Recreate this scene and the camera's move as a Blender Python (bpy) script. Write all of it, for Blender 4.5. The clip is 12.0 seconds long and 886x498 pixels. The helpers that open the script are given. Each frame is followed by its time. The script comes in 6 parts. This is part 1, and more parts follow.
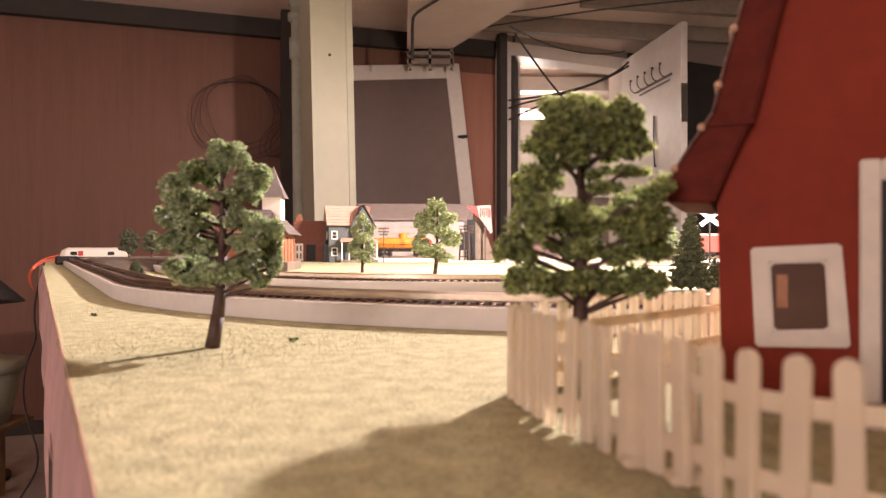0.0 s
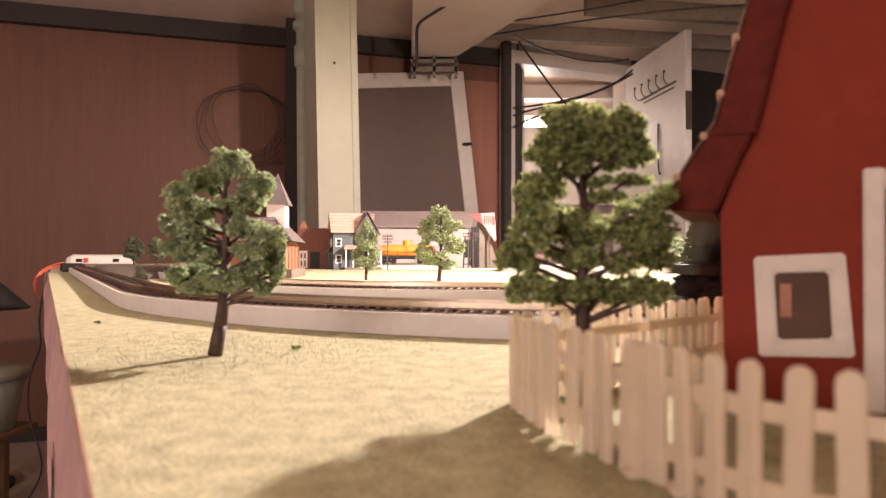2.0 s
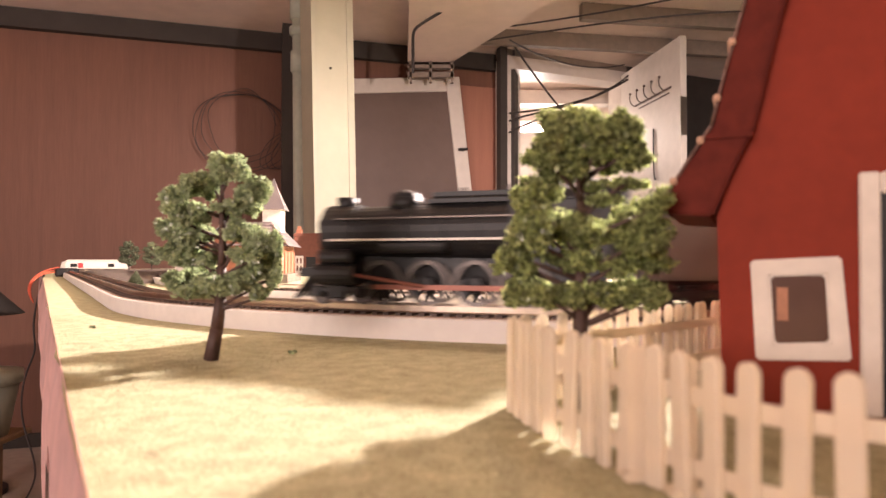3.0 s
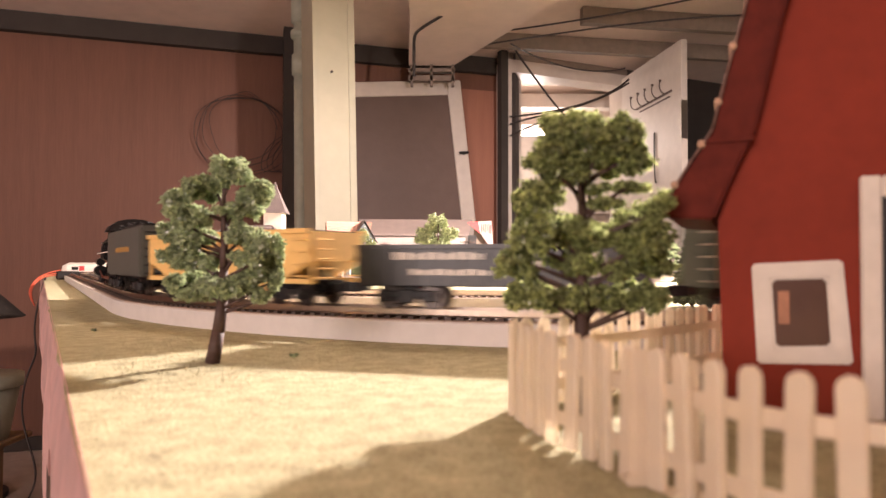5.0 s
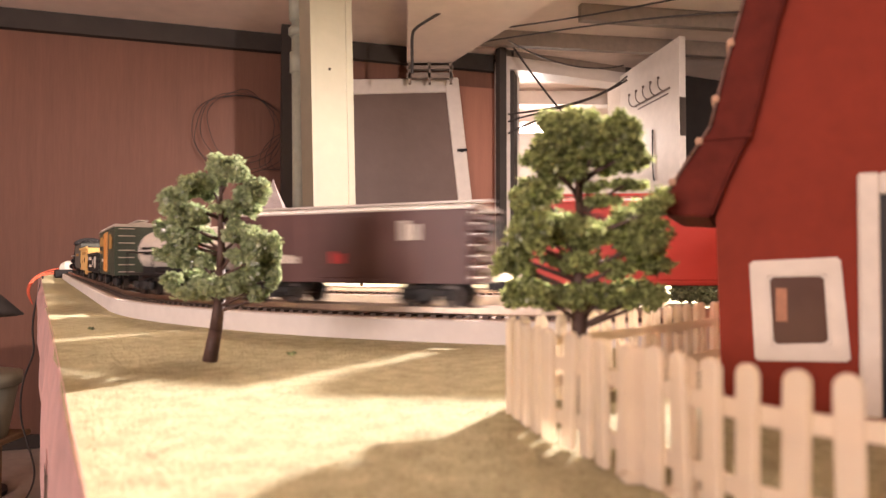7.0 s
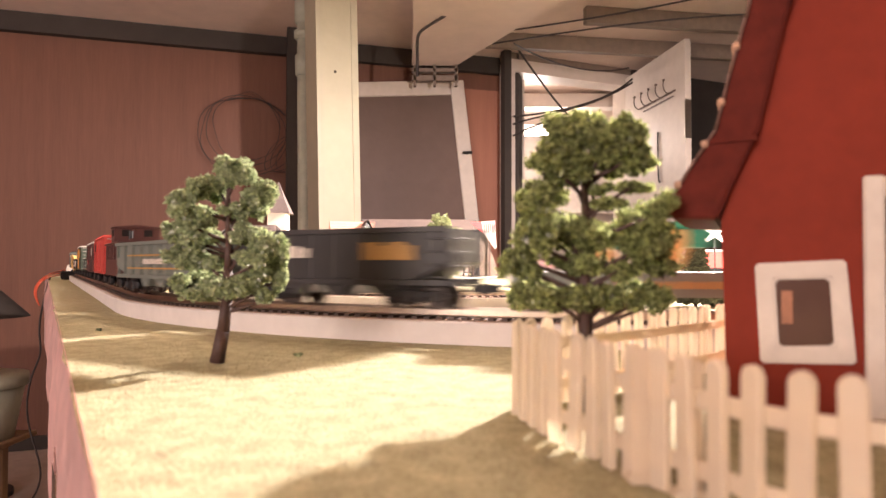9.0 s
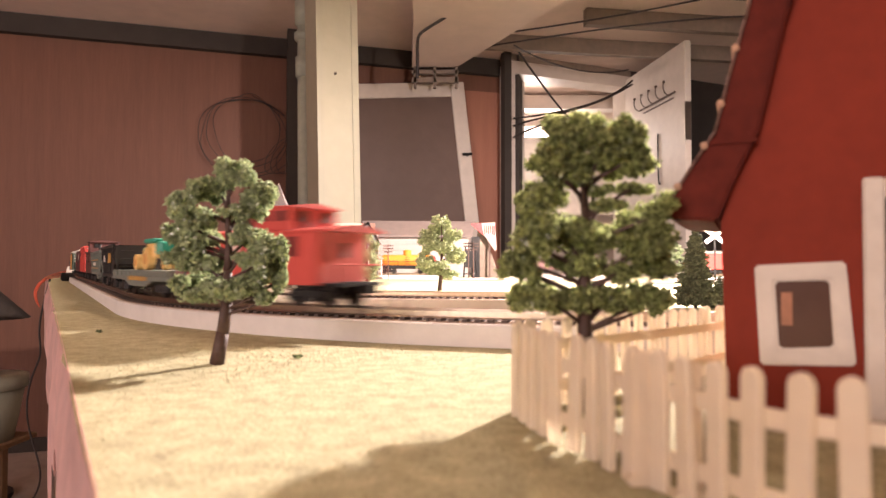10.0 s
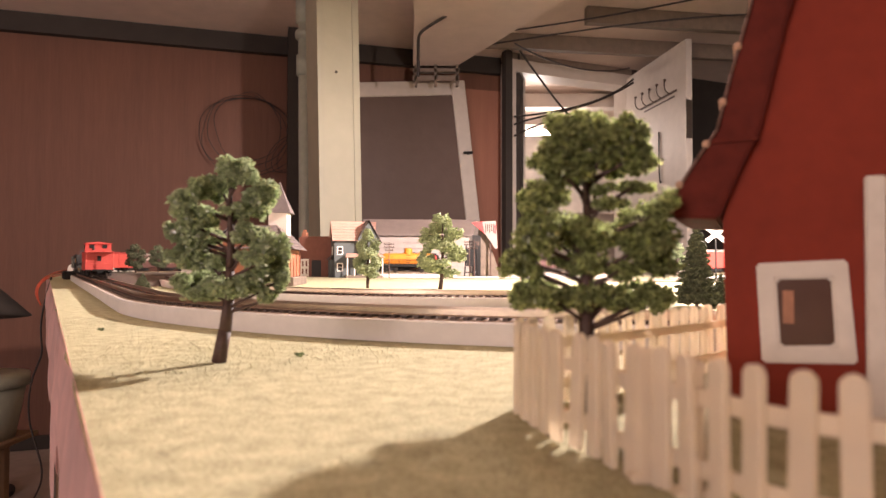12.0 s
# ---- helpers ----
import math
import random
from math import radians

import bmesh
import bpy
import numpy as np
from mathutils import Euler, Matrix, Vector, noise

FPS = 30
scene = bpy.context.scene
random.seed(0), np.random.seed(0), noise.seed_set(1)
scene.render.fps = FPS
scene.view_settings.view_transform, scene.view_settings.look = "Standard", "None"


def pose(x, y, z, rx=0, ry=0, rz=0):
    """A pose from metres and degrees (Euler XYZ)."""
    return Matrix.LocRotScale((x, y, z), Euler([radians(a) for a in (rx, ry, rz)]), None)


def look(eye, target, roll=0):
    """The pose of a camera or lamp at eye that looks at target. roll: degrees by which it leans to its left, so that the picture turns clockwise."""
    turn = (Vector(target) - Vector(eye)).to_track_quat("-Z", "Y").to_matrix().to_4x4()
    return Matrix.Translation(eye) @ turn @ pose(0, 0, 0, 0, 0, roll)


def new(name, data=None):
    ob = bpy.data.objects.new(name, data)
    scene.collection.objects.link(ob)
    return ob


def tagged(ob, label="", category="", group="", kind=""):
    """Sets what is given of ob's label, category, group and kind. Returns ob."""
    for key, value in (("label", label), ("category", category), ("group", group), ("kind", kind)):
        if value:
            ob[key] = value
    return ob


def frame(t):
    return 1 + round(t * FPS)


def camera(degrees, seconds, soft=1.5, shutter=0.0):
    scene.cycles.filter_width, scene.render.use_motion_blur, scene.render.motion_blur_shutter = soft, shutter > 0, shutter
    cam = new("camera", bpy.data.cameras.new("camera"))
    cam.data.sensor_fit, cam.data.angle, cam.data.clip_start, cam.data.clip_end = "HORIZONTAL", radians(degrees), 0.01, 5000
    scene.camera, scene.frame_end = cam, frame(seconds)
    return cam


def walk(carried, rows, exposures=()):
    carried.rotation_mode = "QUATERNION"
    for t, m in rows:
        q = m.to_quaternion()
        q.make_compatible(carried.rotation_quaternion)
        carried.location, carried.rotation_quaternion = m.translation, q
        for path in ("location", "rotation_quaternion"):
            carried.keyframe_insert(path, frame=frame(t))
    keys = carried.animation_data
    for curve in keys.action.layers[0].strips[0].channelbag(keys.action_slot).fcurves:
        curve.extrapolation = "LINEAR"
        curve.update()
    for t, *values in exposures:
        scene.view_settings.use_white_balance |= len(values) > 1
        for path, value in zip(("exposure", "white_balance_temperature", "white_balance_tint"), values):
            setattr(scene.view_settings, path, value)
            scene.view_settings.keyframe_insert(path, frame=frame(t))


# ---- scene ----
cam = camera(68.57, 12.0, soft=1.3, shutter=0.8)
cam.data.dof.use_dof, cam.data.dof.focus_distance, cam.data.dof.aperture_fstop = True, 0.60, 24
EYE = (0.0, 0.0, 0.0335)


def aim(yaw, pitch, roll, x, y, z):
    return pose(EYE[0] + x / 1000, EYE[1] + y / 1000, EYE[2] + z / 1000, 90 + pitch, 0.0, yaw) @ Matrix.Rotation(radians(-roll), 4, "Z")


# seconds, degrees to the left, up and of roll, and the eye's drift in millimetres: a camera propped on the table and barely nudged
PATH = [(0.0, 0.0, 0.0, 0.0, 0.0, 0.0, 0.0), (0.5, -0.02, 0.16, -0.06, 0.0, 0.1, -0.1), (1.0, 0.0, -0.16, -0.08, 0.0, 0.1, 0.0),
        (1.5, 0.02, 0.51, -0.1, -0.1, 0.0, 0.0), (2.0, 0.37, 0.64, -0.06, 0.5, 0.1, 0.3), (2.5, -0.01, 1.2, -0.1, 0.1, 0.1, 0.1), (3.0, 0.02, 1.09, -0.06, 0.2, 0.2, 0.0),
        (5.0, 0.09, 1.38, -0.1, 0.0, -0.1, 0.0), (5.5, 0.06, 1.17, -0.03, 0.4, 0.4, 0.0), (6.0, 0.05, 1.17, -0.02, 0.3, 0.2, 0.0), (6.5, -0.04, 1.04, 0.01, 0.3, 0.4, 0.1), (7.0, -0.04, 1.16, 0.01, 0.3, 0.3, 0.1),
        (9.0, 0.38, 1.37, -0.09, -0.1, -0.7, 0.0), (9.5, 0.38, 1.52, -0.07, -0.1, -0.8, 0.0), (10.0, 0.39, 1.51, -0.1, 0.0, -0.7, 0.0), (10.5, 0.39, 1.57, -0.1, -0.1, -0.8, 0.0),
        (11.0, 0.37, 1.53, -0.13, -0.2, -0.8, -0.1), (11.5, 0.39, 1.51, -0.11, -0.1, -0.8, -0.1), (12.0, 0.46, 1.38, -0.11, -0.3, -1.0, -0.1)]
walk(cam, [(t, aim(*p)) for t, *p in PATH], [(0.0, -0.02), (2.4, 0.05), (2.9, 0.62), (3.2, 0.66), (5.0, 0.42), (5.5, 0.55), (6.0, 0.66), (7.2, 0.72), (9.0, 0.66), (9.5, 0.68), (10.0, 0.40), (10.5, 0.06), (12.0, -0.02)])

# ---- light ----
FLOOR, CEIL = -0.90, 1.30
world = bpy.data.worlds.new("world")
scene.world = world
world.use_nodes = True
world.node_tree.nodes["Background"].inputs[0].default_value = (0.02, 0.016, 0.013, 1)
world.node_tree.nodes["Background"].inputs[1].default_value = 0.3
LAMP, OVERHEAD = (0.535, 1.01, 0.50), (0.12, 1.05, 1.19)


def bulb(name, place, watts, colour, radius):
    data = bpy.data.lights.new(name, "POINT")
    data.energy, data.color, data.shadow_soft_size = watts, colour, radius
    ob = new(name, data)
    ob.location = place
    return ob


bulb("pendant_light", LAMP, 150, (1.0, 0.82, 0.77), 0.024)
# Unseen overhead lamp, added as weak fill for the layout and back wall.
bulb("unseen_overhead_light", OVERHEAD, 12, (1.0, 0.80, 0.74), 0.06)
# Unseen fill light behind the camera, added to lift faces turned towards it.
tube = bpy.data.lights.new("unseen_fill_light", "AREA")
tube.shape, tube.size, tube.size_y, tube.energy, tube.color = "RECTANGLE", 1.2, 0.7, 60, (1.0, 0.80, 0.76)
fill_ob = new("unseen_fill_light", tube)
fill_ob.matrix_world = look((-1.8, -2.6, 0.50), (-0.05, 0.6, 0.1))
bulb("far_room_light", (0.66, 4.95, 0.98), 22, (1.0, 0.84, 0.76), 0.05)

# ---- materials ----


def material(name, colour, rough=0.6, metal=0.0, vary=0.12, scale=60.0, bump=0.15, grain=0.0, spec=0.4, stretch=(1, 1, 1), rnd=0.0, coat=0.0):
    """Colour with variation at two scales and a fine relief, in metres."""
    m = bpy.data.materials.new(name)
    m.use_nodes = True
    nt = m.node_tree
    N, L = nt.nodes, nt.links
    p = N["Principled BSDF"]
    p.inputs["Roughness"].default_value = rough
    p.inputs["Metallic"].default_value = metal
    p.inputs["Specular IOR Level"].default_value = spec
    p.inputs["Coat Weight"].default_value = coat
    tc = N.new("ShaderNodeTexCoord")
    mp = N.new("ShaderNodeMapping")
    mp.inputs["Scale"].default_value = stretch
    L.new(tc.outputs["Object"], mp.inputs["Vector"])
    n1, n2 = N.new("ShaderNodeTexNoise"), N.new("ShaderNodeTexNoise")
    n1.inputs["Scale"].default_value, n1.inputs["Detail"].default_value = scale * 0.17, 3
    n2.inputs["Scale"].default_value, n2.inputs["Detail"].default_value = scale, 5
    for n in (n1, n2):
        L.new(mp.outputs[0], n.inputs["Vector"])
    mixn = N.new("ShaderNodeMath")
    mixn.operation = "ADD"
    L.new(n1.outputs[0], mixn.inputs[0])
    L.new(n2.outputs[0], mixn.inputs[1])
    rng = N.new("ShaderNodeMapRange")
    rng.inputs[1].default_value, rng.inputs[2].default_value = 0.6, 1.4
    rng.inputs[3].default_value, rng.inputs[4].default_value = 1 - vary, 1 + vary
    L.new(mixn.outputs[0], rng.inputs[0])
    last = rng.outputs[0]
    if rnd:
        info = N.new("ShaderNodeObjectInfo")
        geo = N.new("ShaderNodeNewGeometry")
        add = N.new("ShaderNodeMath")
        add.operation = "ADD"
        L.new(info.outputs["Random"], add.inputs[0])
        L.new(geo.outputs["Random Per Island"], add.inputs[1])
        r2 = N.new("ShaderNodeMapRange")
        r2.inputs[2].default_value, r2.inputs[3].default_value, r2.inputs[4].default_value = 2.0, 1 - rnd, 1 + rnd
        L.new(add.outputs[0], r2.inputs[0])
        mul = N.new("ShaderNodeMath")
        mul.operation = "MULTIPLY"
        L.new(last, mul.inputs[0])
        L.new(r2.outputs[0], mul.inputs[1])
        last = mul.outputs[0]
    vm = N.new("ShaderNodeVectorMath")
    vm.operation = "SCALE"
    vm.inputs[0].default_value = colour
    L.new(last, vm.inputs["Scale"])
    L.new(vm.outputs[0], p.inputs["Base Color"])
    if bump:
        b = N.new("ShaderNodeBump")
        b.inputs["Strength"].default_value, b.inputs["Distance"].default_value = bump, 0.3 / scale
        L.new(n2.outputs[0], b.inputs["Height"])
        L.new(b.outputs[0], p.inputs["Normal"])
    return m


def translucent(m, weight):
    """Thin matter that lets part of the light through."""
    N, L = m.node_tree.nodes, m.node_tree.links
    p, out = N["Principled BSDF"], N["Material Output"]
    t, mix = N.new("ShaderNodeBsdfTranslucent"), N.new("ShaderNodeMixShader")
    mix.inputs[0].default_value = weight
    L.new(p.inputs["Base Color"].links[0].from_socket, t.inputs["Color"])
    L.new(p.outputs[0], mix.inputs[1])
    L.new(t.outputs[0], mix.inputs[2])
    L.new(mix.outputs[0], out.inputs[0])
    return m


def glowing(name, colour, strength):
    m = bpy.data.materials.new(name)
    m.use_nodes = True
    p = m.node_tree.nodes["Principled BSDF"]
    p.inputs["Emission Color"].default_value = (*colour, 1)
    p.inputs["Emission Strength"].default_value = strength
    return m


GRASS = material("grass_mat", (0.41, 0.39, 0.25), 0.95, vary=0.38, scale=900, bump=0.9, spec=0.1)
STRAW = translucent(material("straw_fibre", (0.50, 0.47, 0.30), 0.9, vary=0.3, scale=600, bump=0.0, rnd=0.3, spec=0.1), 0.45)
PINK = material("pink_foam", (0.84, 0.58, 0.54), 0.8, vary=0.2, scale=60, bump=0.5)
WOOD = material("bare_wood", (0.30, 0.19, 0.11), 0.7, vary=0.25, scale=40, stretch=(1, 8, 1))
ROADBED = material("grey_roadbed", (0.64, 0.60, 0.56), 0.7, vary=0.07, scale=150, bump=0.15)
BALLAST = material("brown_ballast", (0.32, 0.235, 0.18), 0.9, vary=0.3, scale=900, bump=0.8)
TIE = material("dark_tie", (0.07, 0.05, 0.04), 0.7, vary=0.3, scale=500, rnd=0.3)
RAIL = material("nickel_rail", (0.62, 0.52, 0.43), 0.28, 1.0, vary=0.15, scale=300, bump=0.05)
RED = material("barn_red_paint", (0.20, 0.028, 0.014), 0.65, vary=0.14, scale=220, bump=0.12, spec=0.12)
ROOFRED = material("dark_red_roof", (0.10, 0.016, 0.010), 0.7, vary=0.3, scale=260, bump=0.4, spec=0.1)
TAN = material("tan_moulding", (0.5, 0.30, 0.2), 0.6, vary=0.2, scale=300)
EDGE = material("lit_roof_edge", (0.16, 0.085, 0.065), 0.6, vary=0.5, scale=900)
# tan tone for the lit patch in the barn window
PANELIGHT = material("tan_pane_light", (0.36, 0.17, 0.10), 0.8, vary=0.3, scale=500)
WHITE = material("white_plastic", (0.80, 0.74, 0.66), 0.45, vary=0.06, scale=200, bump=0.06)
FENCEW = translucent(material("thin_white_plastic", (0.90, 0.82, 0.69), 0.45, vary=0.06, scale=200, bump=0.06), 0.62)
TRIM = material("cream_trim", (0.62, 0.55, 0.47), 0.6, vary=0.1, scale=300, bump=0.2)
PANEW = material("brown_glass", (0.10, 0.055, 0.04), 0.12, vary=0.3, scale=60, bump=0.02, spec=0.6)
DARK = material("dark_inside", (0.012, 0.010, 0.009), 0.6, vary=0.2)
LEAF = translucent(material("foam_foliage", (0.31, 0.37, 0.205), 0.25, vary=0.3, scale=400, bump=0.0, rnd=0.8, spec=0.8, coat=0.7), 0.5)
ELMLEAF = translucent(material("yellow_green_foam_foliage", (0.55, 0.63, 0.26), 0.25, vary=0.3, scale=400, bump=0.0, rnd=0.85, spec=0.8, coat=0.7), 0.6)
LEAF2 = material("pale_foliage", (0.30, 0.35, 0.18), 0.55, vary=0.3, scale=400, bump=0.4, rnd=0.45)
PINE = material("pine_needles", (0.085, 0.095, 0.050), 0.8, vary=0.3, scale=400, rnd=0.5)
BARK = material("brown_trunk", (0.075, 0.042, 0.032), 0.6, vary=0.3, scale=500, bump=0.5)
PANEL = material("brown_panelling", (0.17, 0.073, 0.045), 0.55, vary=0.14, scale=14, stretch=(12, 12, 0.6), bump=0.05)
SALMON = material("pinkish_wall_board", (0.34, 0.145, 0.095), 0.6, vary=0.1, scale=14, stretch=(12, 12, 0.6), bump=0.04)
POST = material("cream_green_paint", (0.43, 0.41, 0.31), 0.5, vary=0.06, scale=20, bump=0.06)
PIPE = material("pale_green_pipe", (0.42, 0.44, 0.36), 0.5, vary=0.15, scale=30)
OLDWHITE = material("old_white_paint", (0.62, 0.55, 0.49), 0.5, vary=0.08, scale=25, bump=0.1)
GREYBOARD = material("grey_brown_board", (0.13, 0.085, 0.07), 0.6, vary=0.1, scale=12)
CEILW = material("grey_white_ceiling", (0.80, 0.66, 0.58), 0.8, vary=0.1, scale=10)
JOIST = material("grey_joist", (0.24, 0.185, 0.15), 0.8, vary=0.2, scale=30)
CONCRETE = material("pale_concrete_floor", (0.48, 0.41, 0.36), 0.8, vary=0.15, scale=20)
DARKWALL = material("dark_wall", (0.05, 0.04, 0.034), 0.8, vary=0.2, scale=10)
BLACK = material("black_plastic", (0.018, 0.017, 0.017), 0.46, vary=0.25, scale=300, bump=0.1, spec=0.3)
STEEL = material("bright_steel", (0.6, 0.56, 0.5), 0.3, 1.0)
WIRE = material("dark_wire", (0.03, 0.022, 0.02), 0.5)
HOOK = material("brown_hook_wire", (0.11, 0.075, 0.06), 0.4, 0.3)
REDWIRE = material("orange_wire", (0.55, 0.10, 0.05), 0.5)
BULB = glowing("lit_bulb", (1.0, 0.86, 0.74), 9)

# ---- mesh helpers ----


def box(bm, x0, x1, y0, y1, z0, z1, m=None):
    r = bmesh.ops.create_cube(bm, size=1.0)
    for v in r["verts"]:
        v.co = Vector(((x0 + x1) / 2 + v.co.x * (x1 - x0), (y0 + y1) / 2 + v.co.y * (y1 - y0), (z0 + z1) / 2 + v.co.z * (z1 - z0)))
        if m is not None:
            v.co = m @ v.co
    return r["verts"]


def rod(bm, a, b, r, r2=None, seg=10, caps=True):
    a, b = Vector(a), Vector(b)
    r2 = r if r2 is None else r2
    d = b - a
    m = Matrix.Translation((a + b) / 2) @ d.to_track_quat("Z", "Y").to_matrix().to_4x4()
    return bmesh.ops.create_cone(bm, cap_ends=caps, segments=seg, radius1=r, radius2=r2, depth=d.length, matrix=m)["verts"]


def ball(bm, c, r, sub=1, sx=1, sy=1, sz=1):
    m = Matrix.Translation(c) @ Matrix.Diagonal((sx, sy, sz, 1))
    return bmesh.ops.create_icosphere(bm, subdivisions=sub, radius=r, matrix=m)["verts"]


def prism(bm, pts, y0, y1):
    """A solid from an outline in x and z, from y0 to y1."""
    a = [bm.verts.new((x, y0, z)) for x, z in pts]
    b = [bm.verts.new((x, y1, z)) for x, z in pts]
    bm.faces.new(a)
    bm.faces.new(b[::-1])
    for i in range(len(pts)):
        j = (i + 1) % len(pts)
        bm.faces.new((a[j], a[i], b[i], b[j]))


def soften(bm, w, seg=2):
    bmesh.ops.remove_doubles(bm, verts=bm.verts, dist=1e-6)
    bmesh.ops.bevel(bm, geom=[e for e in bm.edges if e.is_manifold and e.calc_face_angle(0) > 0.5], offset=w, segments=seg, affect="EDGES", clamp_overlap=True)


def mesh_of(bm, name, mat, smooth=False):
    bmesh.ops.recalc_face_normals(bm, faces=bm.faces)
    me = bpy.data.meshes.new(name)
    bm.to_mesh(me)
    bm.free()
    me.materials.append(mat)
    if smooth:
        for p in me.polygons:
            p.use_smooth = True
    return me


def part(name, bm, mat, parent=None, label="", smooth=False):
    ob = new(name, mesh_of(bm, name, mat, smooth))
    ob.parent = parent
    if label:
        ob["label"] = label
    return ob


def boxpart(name, dims, mat, parent=None, label="", bevel=0.0, m=None):
    bm = bmesh.new()
    box(bm, *dims, m=m)
    if bevel:
        soften(bm, bevel, 1)
    return part(name, bm, mat, parent, label)


def thing(name, m, label, category, group="", kind=""):
    ob = new(name)
    ob.empty_display_size = 0.01
    ob.matrix_basis = m
    return tagged(ob, label, category, group, kind)


def setting(name, bm, mat, label="", category=""):
    return tagged(part(name, bm, mat), label, category, kind="structure")


def tubepath(pts, r, name, mat, parent=None, label="", seg=3):
    cu = bpy.data.curves.new(name, "CURVE")
    cu.dimensions, cu.bevel_depth, cu.bevel_resolution = "3D", r, seg
    sp = cu.splines.new("NURBS")
    sp.points.add(len(pts) - 1)
    for q, c in zip(sp.points, pts):
        q.co = (*c, 1)
    sp.use_endpoint_u, sp.order_u = True, 4
    cu.materials.append(mat)
    ob = new(name, cu)
    dg = bpy.context.evaluated_depsgraph_get()
    me = bpy.data.meshes.new_from_object(ob.evaluated_get(dg))
    me.name = name
    bpy.data.objects.remove(ob)
    ob = new(name, me)
    ob.parent = parent
    if label:
        ob["label"] = label
    return ob


# ---- plan ----
U, W = Vector((-0.528, 0.849, 0)), Vector((0.849, 0.528, 0))     # along the table's side, and across it
CORNER = Vector((-0.0474, 0.0874, 0))
CURVE, RAD, RUN = Vector((0.1386, 0.689, 0)), 0.42, 1.00
ANG = math.pi + math.atan2(W.y, W.x)
BED = 0.0095                                                    # top of the roadbed
RAILTOP = 0.0140


FAR_RUN = 0.75


def track(s, off=0.0):
    """Place and heading on the outer track, s metres along it in the train's direction; off: metres to its outer side."""
    if s < -RAD * math.pi / 2:
        b = -s - RAD * math.pi / 2
        k = CURVE + W * FAR_RUN
        if b <= FAR_RUN:
            return CURVE - U * (RAD + off) + W * b, math.atan2(-W.y, -W.x)
        f = (b - FAR_RUN) / RAD
        if f <= math.pi / 2:
            h = -(U * math.sin(f) + W * math.cos(f))
            return k + (W * math.sin(f) - U * math.cos(f)) * (RAD + off), math.atan2(h.y, h.x)
        return k + W * (RAD + off) + U * (b - FAR_RUN - RAD * math.pi / 2), math.atan2(-U.y, -U.x)
    if s < 0 or s >= RUN:
        c = CURVE if s < 0 else CURVE + U * RUN
        p = ANG - (s if s < 0 else s - RUN) / RAD
        return c + Vector((math.cos(p), math.sin(p), 0)) * (RAD + off), p - math.pi / 2
    return CURVE - W * (RAD + off) + U * s, math.atan2(U.y, U.x)


INNER, INRAD = Vector((0.028, 0.733, 0)), 0.245


def inner(s, off=0.0):
    """The inner track: an arc, then a straight beside the outer one."""
    if s < 0:
        p = ANG - s / INRAD
        return INNER + Vector((math.cos(p), math.sin(p), 0)) * (INRAD + off), p - math.pi / 2
    return INNER - W * (INRAD + off) + U * s, math.atan2(U.y, U.x)


def sweep(fn, profile, s0, s1, step):
    """A solid swept along a track: profile is a ring of (outward offset, height)."""
    bm = bmesh.new()
    k = max(2, int((s1 - s0) / step))
    rings = []
    for i in range(k + 1):
        s = s0 + (s1 - s0) * i / k
        ring = []
        for o, z in profile:
            q, _ = fn(s, o)
            ring.append(bm.verts.new((q.x, q.y, z)))
        rings.append(ring)
    n = len(profile)
    for a, b in zip(rings, rings[1:]):
        for i in range(n):
            bm.faces.new((a[i], a[(i + 1) % n], b[(i + 1) % n], b[i]))
    bm.faces.new(rings[0])
    bm.faces.new(rings[-1][::-1])
    return bm


